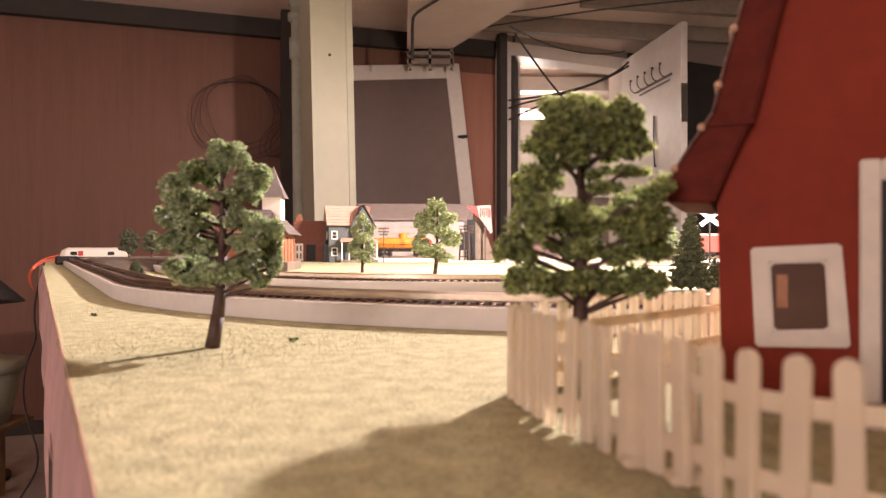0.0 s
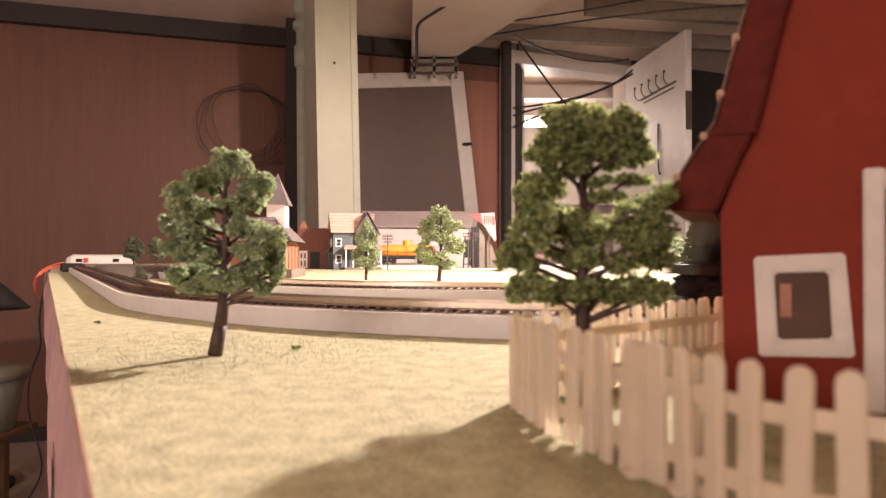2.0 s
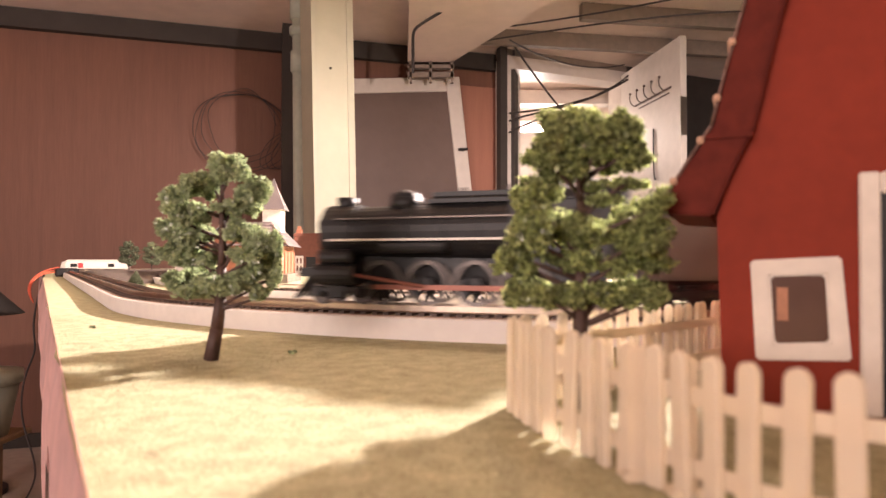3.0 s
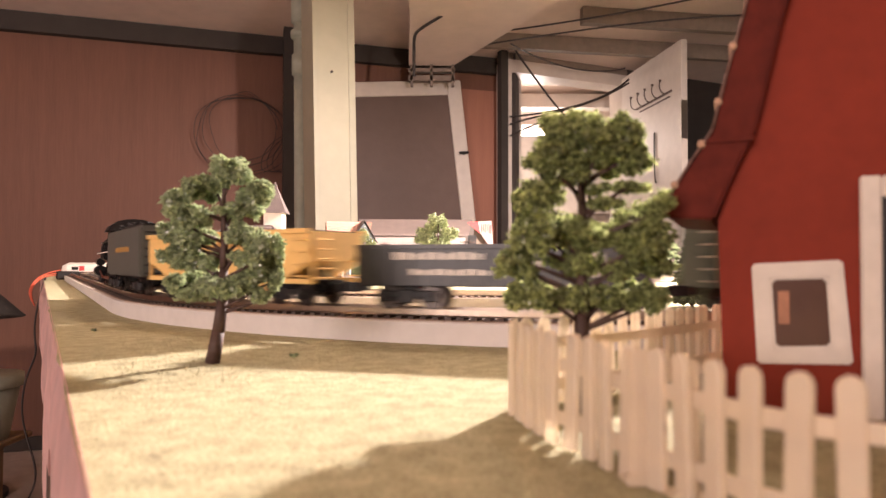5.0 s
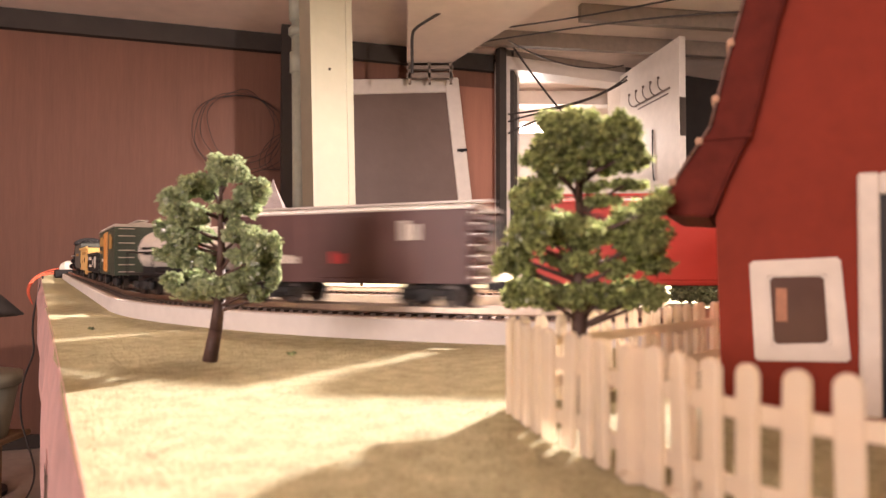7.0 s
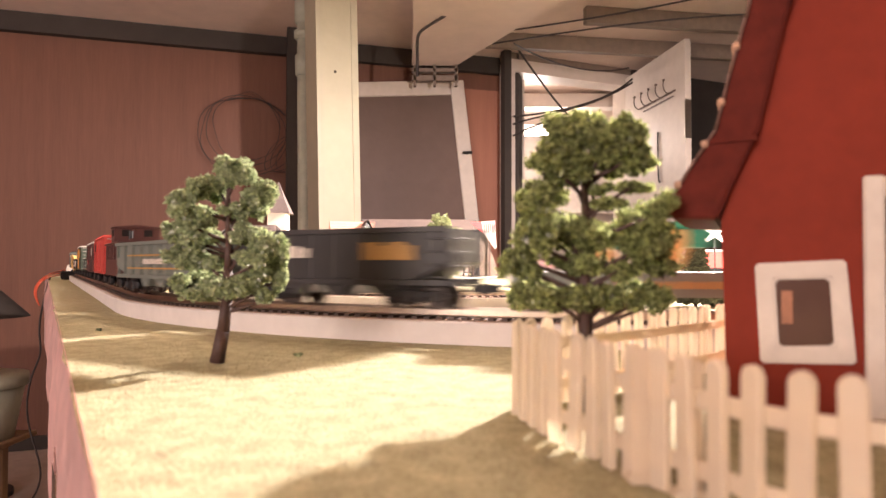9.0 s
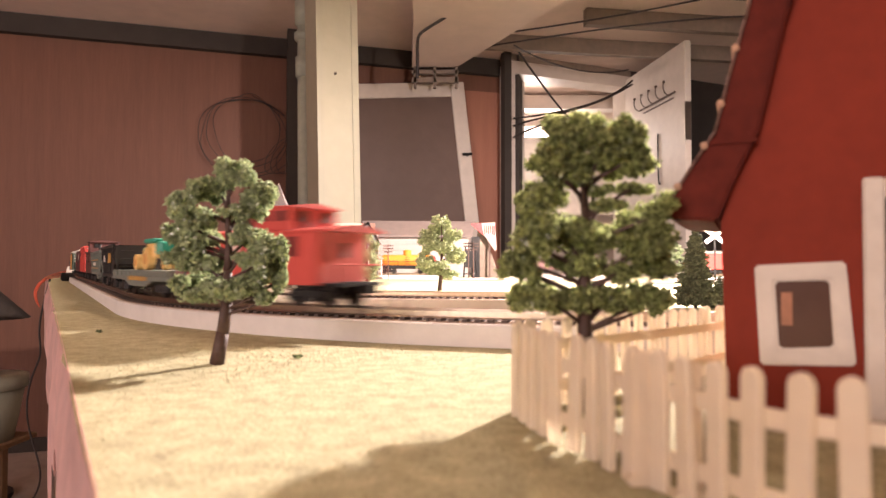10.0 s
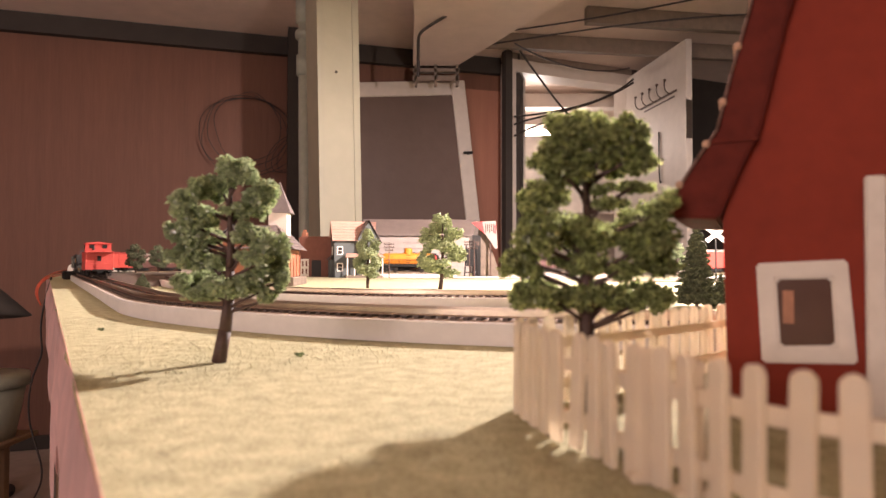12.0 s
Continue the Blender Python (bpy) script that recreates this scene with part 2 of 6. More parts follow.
# ---- table ----
def make_table():
    def at(u, w, z):
        q = CORNER + U * u + W * w
        return (q.x, q.y, z)
    table = thing("layout_table", Matrix(), "long plywood train table covered with pale yellow-green grass mat", "table")
    bm = bmesh.new()
    nu, nw = 90, 70
    g = [[None] * (nw + 1) for _ in range(nu + 1)]
    for i in range(nu + 1):
        for j in range(nw + 1):
            u, w = -0.5 + 2.85 * i / nu, 1.8 * j / nw
            z = 0.0004 * noise.noise((u * 9, w * 9, 0)) if j else 0
            edge = 0.0022 * noise.noise((u * 26, 0, 3)) if j == 0 else 0
            g[i][j] = bm.verts.new(at(u, w + edge, z))
    for i in range(nu):
        for j in range(nw):
            bm.faces.new((g[i][j], g[i + 1][j], g[i + 1][j + 1], g[i][j + 1]))
    part("grass_mat", bm, GRASS, table, "pale yellow-green flocked grass mat", smooth=True)
    bm = bmesh.new()
    m = Matrix.Translation(CORNER) @ Matrix((( W.x, U.x, 0, 0), (W.y, U.y, 0, 0), (0, 0, 1, 0), (0, 0, 0, 1)))
    box(bm, 0.004, 1.8, -0.5, 2.35, -0.022, -0.004, m)
    part("tabletop", bm, WOOD, table, "plywood tabletop")
    for u, w in ((-0.42, 0.06), (2.25, 0.06), (-0.42, 1.7), (2.25, 1.7)):
        bm = bmesh.new()
        box(bm, w - 0.03, w + 0.03, u - 0.03, u + 0.03, FLOOR, -0.022, m)
        part("leg", bm, WOOD, table, "square timber leg")
    # torn pink edge hanging along the side
    bm = bmesh.new()
    rings = []
    n = 320
    for i in range(n + 1):
        u = -0.3 + 2.6 * i / n
        drop = max(0.012, 0.054 + 0.035 * noise.noise((u * 9, 1, 0)) + 0.045 * noise.noise((u * 34, 5, 0)) + 0.02 * noise.noise((u * 110, 8, 0)))
        ring = []
        for k in range(7):
            f = k / 6
            near = 0.13 + 0.2 * min(1.0, max(0.0, u))
            out = 0.0006 - near * f * 0.012 - near * 0.013 * math.sin(f * 3) * (0.6 + noise.noise((u * 16, f * 1.5, 2))) - near * 0.009 * f * noise.noise((u * 55, f * 3, 7))
            ring.append(bm.verts.new(at(u, out, 0.0009 - drop * f - 0.002 * (k > 0))))
        rings.append(ring)
    for a, b in zip(rings, rings[1:]):
        for k in range(6):
            bm.faces.new((a[k], a[k + 1], b[k + 1], b[k]))
    bmesh.ops.solidify(bm, geom=bm.faces, thickness=0.0015)
    part("edge_drape", bm, PINK, table, "torn pink sheet hanging from the edge", smooth=True)


make_table()

# ---- roadbeds and tracks ----
def make_track(fn, name, s0, s1, label, ties_from, ties_to):
    tr = thing(name, Matrix(), label, "train track", kind="structure")
    bm = sweep(fn, [(0.0195, 0.0), (0.0195, BED - 0.0006), (0.0189, BED), (-0.020, BED), (-0.0205, 0)], s0, s1, 0.012)
    part("roadbed", bm, ROADBED, tr, "grey foam roadbed")
    bm = sweep(fn, [(0.0165, BED), (0.0165, BED + 0.0004), (-0.0165, BED + 0.0004), (-0.0165, BED)], s0, s1, 0.012)
    part("ballast", bm, BALLAST, tr, "brown ballast strip")
    for side in (1, -1):
        c = side * 0.00875
        z = BED + 0.0014
        bm = sweep(fn, [(c + 0.0012, z), (c + 0.0004, z + 0.0006), (c + 0.0005, RAILTOP), (c - 0.0005, RAILTOP), (c - 0.0004, z + 0.0006), (c - 0.0012, z)], s0, s1, 0.012)
        part("rail", bm, RAIL, tr, "nickel silver rail")
    bm = bmesh.new()
    box(bm, -0.0013, 0.0013, -0.0149, 0.0149, 0, 0.0013)
    me = mesh_of(bm, "tie", TIE)
    s = s0
    rest = bmesh.new()
    while s < s1:
        q, h = fn(s)
        m = Matrix.Translation((q.x, q.y, BED + 0.0002)) @ Matrix.Rotation(h, 4, "Z")
        if ties_from <= s < ties_to:
            t = new("tie", me)
            t.parent = tr
            t.matrix_basis = m
        else:
            box(rest, -0.0013, 0.0013, -0.0149, 0.0149, 0, 0.0013, m)
        s += 0.0055
    if len(rest.verts):
        tagged(part("far_ties", rest, TIE, tr), kind="stuff")


make_track(track, "outer_track", -2.75, 2.35, "curved model railway track with dark ties on a grey raised roadbed", -0.72, 0.95)
make_track(inner, "inner_track", -0.36, 0.95, "inner curved model railway track on a grey raised roadbed", -0.36, 0.5)

# ---- red barn ----
def make_barn():
    b = thing("barn", pose(0.0644, 0.150, 0.0, 0, 0, -24.5), "red painted toy barn with flared dark red roof and cream trim", "barn")
    wall = [(0, 0), (-0.001, 0.044), (0.002, 0.054), (0.0060, 0.0636), (0.009, 0.0758), (0.0118, 0.0879), (0.015, 0.0985), (0.060, 0.1325), (0.105, 0.0985), (0.1082, 0.0879),
            (0.111, 0.0758), (0.114, 0.0636), (0.118, 0.054), (0.121, 0.044), (0.12, 0)]
    bm = bmesh.new()
    # the gable wall, uncut; the window and the door are sheets laid on it
    a = [bm.verts.new((x, 0, z)) for x, z in wall]
    bm.faces.new(a)
    r = bmesh.ops.extrude_face_region(bm, geom=list(bm.faces))
    for v in r["geom"]:
        if isinstance(v, bmesh.types.BMVert):
            v.co.y += 0.046
    part("wall", bm, RED, b, "red painted wall")
    # roof: a thick flared sheet over each slope, reaching out past the gable
    for side in (0, 1):
        line = [(-0.0134, 0.0461), (-0.0058, 0.0581), (-0.0017, 0.0643), (0.0013, 0.0767), (0.0047, 0.0890), (0.0078, 0.1010), (0.060, 0.142)]
        low = [(0.060, 0.132), (0.0158, 0.0985), (0.0126, 0.0879), (0.0098, 0.0758), (0.0070, 0.0636), (0.0024, 0.0539), (-0.0017, 0.0438), (-0.0120, 0.0446)]
        pts = line + low
        if side:
            pts = [(0.12 - x, z) for x, z in pts][::-1]
        bm = bmesh.new()
        prism(bm, pts, -0.004, 0.050)
        soften(bm, 0.0006, 2)
        roof = part("roof", bm, ROOFRED, b, "dark red flared roof")
        if side == 0:
            # thin pale rod puts the light along the roof edge into colour
            bm = bmesh.new()
            for (xa, za), (xb, zb) in zip(line, line[1:]):
                rod(bm, (xa - 0.0002, -0.0040, za), (xb - 0.0002, -0.0040, zb), 0.00038, seg=6)
            part("roof_edge", bm, EDGE, roof, "pale strip coloured as the roof's lit edge", smooth=True)
            bm = bmesh.new()
            box(bm, -0.0030, 0.0066, -0.0046, -0.0039, 0.0612, 0.0622)
            part("roof_seam", bm, ROOFRED, roof, "step where the roof flares")
            for i in range(len(line) - 1):
                (xa, za), (xb, zb) = line[i], line[i + 1]
                k = max(1, int(math.hypot(xb - xa, zb - za) / 0.016))
                for j in range(k):
                    x, z = xa + (xb - xa) * (j + 0.5) / k, za + (zb - za) * (j + 0.5) / k
                    bm = bmesh.new()
                    rod(bm, (x - 0.0005, -0.0046, z), (x - 0.0005, 0.049, z), 0.0009, seg=8)
                    part("roof_batten", bm, TAN, roof, "tan roof batten with rounded end", smooth=True)
    # window
    win = boxpart("window", (0.0085, 0.0225, -0.0004, -0.0001, 0.0135, 0.0310), PANEW, b, "brown translucent pane")
    o = [(0.0059, 0.0338), (0.0236, 0.0347), (0.0253, 0.0124), (0.0069, 0.0115)]
    i = [(0.0100, 0.0302), (0.0205, 0.0306), (0.0212, 0.0162), (0.0107, 0.0154)]
    bm = bmesh.new()
    f0 = [bm.verts.new((x, -0.0016, z)) for x, z in o]
    f1 = [bm.verts.new((x, -0.0016, z)) for x, z in i]
    g0 = [bm.verts.new((x, 0.0, z)) for x, z in o]
    g1 = [bm.verts.new((x, 0.0, z)) for x, z in i]
    for k in range(4):
        n = (k + 1) % 4
        bm.faces.new((f0[k], f0[n], f1[n], f1[k]))
        bm.faces.new((f0[k], g0[k], g0[n], f0[n]))
        bm.faces.new((f1[k], f1[n], g1[n], g1[k]))
        bm.faces.new((g0[k], g1[k], g1[n], g0[n]))
    soften(bm, 0.0005, 2)
    part("window_frame", bm, TRIM, win, "cream painted window frame")
    # door
    # strip laid on the pane, its colour standing for light in the glass
    boxpart("pane_light_strip", (0.0112, 0.0134, -0.0007, -0.0004, 0.0205, 0.0278), PANELIGHT, win, "tan strip coloured as a lit patch in the pane")
    # no opening here: a near-black sheet stands for the shade inside
    door = boxpart("door", (0.0300, 0.075, -0.0004, -0.0001, 0.001, 0.049), DARK, b, "near-black sheet for the unlit open doorway")
    for d in ((0.0268, 0.0308, -0.0018, 0, 0.001, 0.0525), (0.0308, 0.080, -0.0018, 0, 0.0478, 0.0525), (0.075, 0.080, -0.0018, 0, 0.001, 0.0478)):
        boxpart("door_trim", d, TRIM, door, "cream painted door trim", bevel=0.0005)


make_barn()

# ---- picket fence ----
FENCE_H = 0.0212


def make_fence():
    f = thing("picket_fence", Matrix(), "white plastic picket fence with round-topped pickets on grass", "fence")
    bm = bmesh.new()
    w, t = 0.00152, 0.0007
    top = [(w * math.cos(a), FENCE_H - w + w * math.sin(a)) for a in [math.pi * k / 8 for k in range(9)]]
    prism(bm, [(-w, 0.0004), (w, 0.0004)] + top, -t, t)
    soften(bm, 0.00025, 1)
    me = mesh_of(bm, "picket", FENCEW)

    def smooth_line(pts, step):
        out, left = [], 0.0019
        for (a, b) in zip(pts, pts[1:]):
            a, b = Vector((*a, 0)), Vector((*b, 0))
            d = (b - a).length
            while left < d:
                out.append((a + (b - a) * left / d, math.atan2((b - a).y, (b - a).x)))
                left += step
            left -= d
        return out
    front = [(0.0612, 0.0618), (0.0525, 0.0668), (0.0453, 0.0722), (0.0411, 0.0753), (0.0376, 0.0800), (0.0350, 0.0870), (0.0325, 0.0945), (0.0272, 0.1030), (0.0250, 0.1115),
             (0.0228, 0.1170), (0.0197, 0.1230), (0.0170, 0.1340), (0.0150, 0.1440), (0.0160, 0.1500)]
    back = [(0.0172, 0.1520), (0.0290, 0.1580), (0.0405, 0.1660), (0.0560, 0.1790), (0.0733, 0.1940), (0.0817, 0.2025), (0.1000, 0.2180), (0.1500, 0.2560)]
    rng = random.Random(4)
    for line in (front, back):
        for q, h in smooth_line(line, 0.0057):
            p = new("picket", me)
            p.parent = f
            p.matrix_basis = pose(q.x, q.y, 0, rng.uniform(-2, 2), rng.uniform(-1.5, 1.5), math.degrees(h))
        for z in (0.0052, 0.0150):
            # one bent rail on the inner side of the pickets
            bm = bmesh.new()
            rings = []
            for i, p in enumerate(line):
                a, b = Vector((*line[max(0, i - 1)], 0)), Vector((*line[min(len(line) - 1, i + 1)], 0))
                t2 = (b - a).normalized()
                nr = Vector((t2.y, -t2.x, 0))
                rings.append([bm.verts.new(Vector((*p, z + dz)) + nr * o) for o, dz in ((0.0006, -0.0012), (0.0015, -0.0012), (0.0015, 0.0012), (0.0006, 0.0012))])
            for a, b in zip(rings, rings[1:]):
                for k in range(4):
                    bm.faces.new((a[k], a[(k + 1) % 4], b[(k + 1) % 4], b[k]))
            bm.faces.new(rings[0])
            bm.faces.new(rings[-1][::-1])
            part("rail", bm, FENCEW, f)
    # thick double post of the gate
    for x, y, h in ((0.0300, 0.1000, 0.0205), (0.0345, 0.0925, 0.0200)):
        bm = bmesh.new()
        box(bm, x - 0.0016, x + 0.0016, y - 0.0012, y + 0.0012, 0.0003, h)
        box(bm, x - 0.0028, x + 0.0022, y - 0.0022, y + 0.0018, 0.0003, 0.0018)
        soften(bm, 0.0005, 2)
        part("post", bm, FENCEW, f, "thick white fence post")


make_fence()

# ---- trees ----
def bits(clumps, count, size, seed, shell=0.45, flakes=False):
    """Many small foam crumbs, or thin folded flakes, over flattened clumps; clumps: centre, radii."""
    rng = np.random.default_rng(seed)
    vol = np.array([(c[3] * c[4] * c[5]) ** (2 / 3) for c in clumps])
    pick = rng.choice(len(clumps), count, p=vol / vol.sum())
    c = np.array(clumps)[pick]
    d = rng.normal(size=(count, 3))
    d /= np.linalg.norm(d, axis=1)[:, None]
    r = 1 - shell * rng.random(count) ** 1.3 + 0.17 * rng.normal(size=count)
    pos = c[:, :3] + d * c[:, 3:6] * r[:, None]
    base = np.array([(1, 0, 0), (-1, 0, 0), (0, 1, 0), (0, -1, 0), (0, 0, 1), (0, 0, -1)], float)
    tri = np.array([(0, 2, 4), (2, 1, 4), (1, 3, 4), (3, 0, 4), (2, 0, 5), (1, 2, 5), (3, 1, 5), (0, 3, 5)])
    if flakes:
        base = np.array([(1, 0, 0), (0, 0.75, 0.45), (-1, 0, 0), (0, -0.75, 0.45)], float)
        tri = np.array([(0, 1, 2), (0, 2, 3)])
    k = len(base)
    sc = size * (0.55 + 0.9 * rng.random((count, 1, 1)))
    v = base[None] * (0.5 + rng.random((count, k, 1))) * np.array((1.25, 1.0, 0.5))
    a = rng.random(count) * 6.28
    ca, sa = np.cos(a)[:, None], np.sin(a)[:, None]
    x, y, z = v[..., 0] * ca - v[..., 1] * sa, v[..., 0] * sa + v[..., 1] * ca, v[..., 2]
    b = rng.random(count) * 6.28
    cb, sb = np.cos(b)[:, None], np.sin(b)[:, None]
    y, z = y * cb - z * sb, y * sb + z * cb
    v = np.stack((x, y, z), -1) * sc + pos[:, None]
    f = tri[None] + k * np.arange(count)[:, None, None]
    verts, faces = v.reshape(-1, 3).tolist(), f.reshape(-1, 3).tolist()
    # a rough solid core inside every clump
    core = bmesh.new()
    bmesh.ops.create_icosphere(core, subdivisions=2, radius=1.0)
    cv = [q.co.copy() for q in core.verts]
    cf = [[q.index for q in g.verts] for g in core.faces]
    core.free()
    for k, (x, y, z, a, b, c) in enumerate(clumps):
        n = len(verts)
        for q in cv:
            w = 0.22 + 0.14 * noise.noise(q * 2.1 + Vector((k * 3.1, seed, 0))) + 0.16 * noise.noise(q * 6.0 + Vector((k * 1.7, seed, 5)))
            verts.append((x + q.x * a * w, y + q.y * b * w, z + q.z * c * w))
        faces.extend([[i + n for i in g] for g in cf])
    me = bpy.data.meshes.new("crown")
    me.from_pydata(verts, [], faces)
    me.update()
    return me


def make_tree(place, height, lean, clumps, count, size, trunk_r, mat, label, seed, name="tree", group="model trees", flakes=False):
    t = thing(name, pose(*place), label, "tree", group)
    rng = random.Random(seed)
    bm = bmesh.new()
    pts = [Vector((lean * min(1.0, k / 2) * height + 0.004 * height * math.sin(k * 2.1), 0, height * 0.93 * k / 6)) for k in range(7)]
    for k in range(6):
        ra, rb = trunk_r * (1.15 - k / 6.6), trunk_r * (1.15 - (k + 1) / 6.6)
        rod(bm, pts[k], pts[k + 1] + Vector((0, 0, 0.0005)), ra, rb, 9)
    for cx, cy, cz, rx, ry, rz in (clumps[::17] if len(clumps) > 60 else clumps):
        g = min(5.99, max(0.25 * height, cz - 0.09 * height) / (height * 0.93) * 6)
        rod(bm, pts[int(g)].lerp(pts[int(g) + 1], g - int(g)), (cx, cy, cz), trunk_r * 0.34, trunk_r * 0.14, 6)
    part("trunk", bm, BARK, t, "dark brown plastic trunk with limbs", smooth=True)
    me = bits(clumps, count, size, seed, flakes=flakes)
    me.materials.append(mat)
    crown = new("crown", me)
    crown.parent = t
    crown["label"] = "clumps of green foam foliage"
    return t


def clumps_of(rows, k, seed, deep=0.8, grow=1.0):
    """rows: across, up, half width, half height, in a tree's own small units of k metres."""
    rng = random.Random(seed)
    out = []
    for x, z, a, b in rows:
        a, b = a * grow * rng.uniform(0.9, 1.1), b * grow
        out.append((x * k, rng.uniform(-0.5, 0.5) * a * k * deep, z * k, a * k * 0.92, a * k * 0.9, b * k))
        out.append(((x + rng.uniform(-0.3, 0.3) * a) * k, rng.choice((-1, 1)) * a * k * 0.8, (z + rng.uniform(-0.4, 0.4) * b) * k, a * k * 0.75, a * k * 0.6, b * k * 0.9))
    return out


def ragged(clumps, seed, each=10):
    """Break every clump into smaller tufts scattered over it."""
    rng = random.Random(seed)
    out = []
    for x, y, z, a, b, c in clumps:
        for i in range(each):
            d = Vector((rng.gauss(0, 1), rng.gauss(0, 1), rng.gauss(0, 1))).normalized() * rng.uniform(0.40, 0.92)
            r = rng.uniform(0.28, 0.48)
            out.append((x + d.x * a, y + d.y * b, z + d.z * c, a * r, b * r, c * min(0.75, r * 1.4)))
    return out


OAK = [(27, 343, 45, 24), (-23, 312, 40, 24), (72, 301, 38, 34), (-61, 293, 25, 18), (-42, 262, 45, 20), (-77, 232, 26, 24), (-35, 226, 38, 15), (53, 232, 38, 18),
       (88, 209, 32, 26), (-54, 186, 40, 22), (-8, 180, 24, 13), (66, 184, 34, 14), (107, 170, 24, 36), (80, 156, 34, 16), (-12, 134, 76, 22), (-69, 144, 28, 15), (53, 140, 30, 16), (92, 117, 20, 15), (30, 272, 34, 14)]
make_tree((-0.0787, 0.2214, 0), 0.0675, 0.052, ragged(clumps_of(OAK, 0.000190, 3, grow=0.93), 31), 70000, 0.00064, 0.0022, LEAF,
          "model tree with rounded green foam crown on dark trunk", 11, flakes=True)
ELM = [(-34, 424, 44, 18), (84, 400, 34, 12), (12, 502, 60, 30), (-48, 508, 42, 26), (-28, 490, 46, 26), (66, 496, 42, 28), (-58, 456, 54, 28), (66, 452, 58, 22), (96, 462, 30, 16), (-74, 392, 58, 24), (-98, 360, 34, 18), (0, 453, 46, 20),
       (25, 400, 25, 10), (38, 370, 32, 11), (116, 346, 52, 40), (-94, 316, 58, 38), (-8, 318, 68, 32), (97, 308, 66, 32), (132, 268, 34, 22), (-127, 264, 28, 24), (63, 252, 44, 18),
       (-79, 204, 60, 28), (-3, 200, 55, 24), (59, 202, 44, 22), (132, 204, 36, 22), (-104, 254, 34, 18), (26, 204, 46, 20), (-42, 202, 46, 22), (98, 208, 38, 20), (-4, 262, 50, 18)]
# Unseen clumps behind the crown, added to widen its shadow on the grass.
SHADOW_CLUMPS = [(x * 0.000128, y * 0.000128, z * 0.000128, 0.0056, 0.0054, 0.0029) for x, y, z in
            ((-60, 105, 318), (-105, 80, 266), (0, 120, 310), (-72, 112, 206), (30, 115, 204), (62, 105, 326))]
make_tree((0.0318, 0.150, 0), 0.071, 0.0, ragged(clumps_of(ELM, 0.000128, 5, grow=1.0) + SHADOW_CLUMPS, 32), 60000, 0.00050, 0.0019, ELMLEAF,
          "tall model tree with tiered dark green foam crown behind fence", 12, flakes=True)
ROUND = [(0, 118, 20, 14), (-20, 95, 22, 14), (22, 98, 18, 14), (0, 78, 34, 14), (-26, 58, 20, 14), (26, 60, 20, 16), (0, 42, 36, 12), (14, 30, 22, 8)]
make_tree((-0.0107, 0.875, 0), 0.10, 0.03, ragged(clumps_of(ROUND, 0.00076, 6), 41, 5), 9000, 0.0013, 0.0026, LEAF2, "pale green model tree beside the inner track", 13)
make_tree((-0.114, 0.917, 0), 0.080, 0.0, clumps_of([(x * 0.6, z * 0.8, a * 0.52, b * 0.75) for x, z, a, b in ROUND], 0.00078, 7), 5500, 0.0012, 0.0020, LEAF2,
          "small pale green model tree before the grey house", 14)
make_tree((0.64, 1.83, 0), 0.105, 0.0, clumps_of([(x * 0.8, z, a * 0.7, b) for x, z, a, b in ROUND], 0.0008, 8), 900, 0.0026, 0.0024, LEAF, "small green model tree far along the layout", 15)
make_tree((-0.604, 1.25, 0.016), 0.042, 0.0, clumps_of([(x, z, a, b) for x, z, a, b in ROUND], 0.00042, 9), 1800, 0.0014, 0.0015, PINE, "dark green bushy model tree", 16)
make_tree((-0.61, 1.36, 0.016), 0.042, 0.0, clumps_of([(x, z, a, b) for x, z, a, b in ROUND], 0.00043, 10), 1800, 0.0014, 0.0015, PINE, "dark green bushy model tree", 17)


def make_pine(place, h, r, count, label, seed):
    t = thing("pine_tree", pose(*place), label, "pine tree", "model pines")
    bm = bmesh.new()
    rod(bm, (0, 0, 0), (0, 0, h * 0.96), r * 0.09, r * 0.03, 8)
    part("trunk", bm, BARK, t)
    rows = []
    n = 13
    for k in range(n):
        f = k / (n - 1)
        w = r * (1 - f) ** 0.85 + r * 0.06
        for j in range(5):
            a = j * 1.257 + k * 0.7
            rows.append((math.cos(a) * w * 0.55, math.sin(a) * w * 0.55, h * (0.08 + 0.88 * f), w * 0.5, w * 0.5, h * 0.035))
    me = bits(rows, count, r * 0.075, seed, shell=0.7)
    me.materials.append(PINE)
    c = new("needles", me)
    c.parent = t


make_pine((0.198, 0.52, 0), 0.070, 0.0165, 4200, "dark green bristly model pine behind the fence", 21)
make_pine((0.222, 0.53, 0), 0.026, 0.014, 1200, "low dark green bristly shrub", 22)
make_pine((-0.396, 0.838, 0), 0.021, 0.0115, 1800, "small bushy model pine beside the track", 23)


def make_tufts():
    for x, y in ((-0.0544, 0.236), (-0.174, 0.3235)):
        me = bits([(0, 0, 0.0006, 0.0016, 0.0012, 0.0005)], 20, 0.0005, int(1000 * abs(x)))
        me.materials.append(LEAF)
        ob = new("leaf_crumbs", me)
        ob.matrix_basis = pose(x, y, 0.0001)
        tagged(ob, "loose crumbs of green foam lying on grass mat", "foliage debris", "crumbs")


make_tufts()


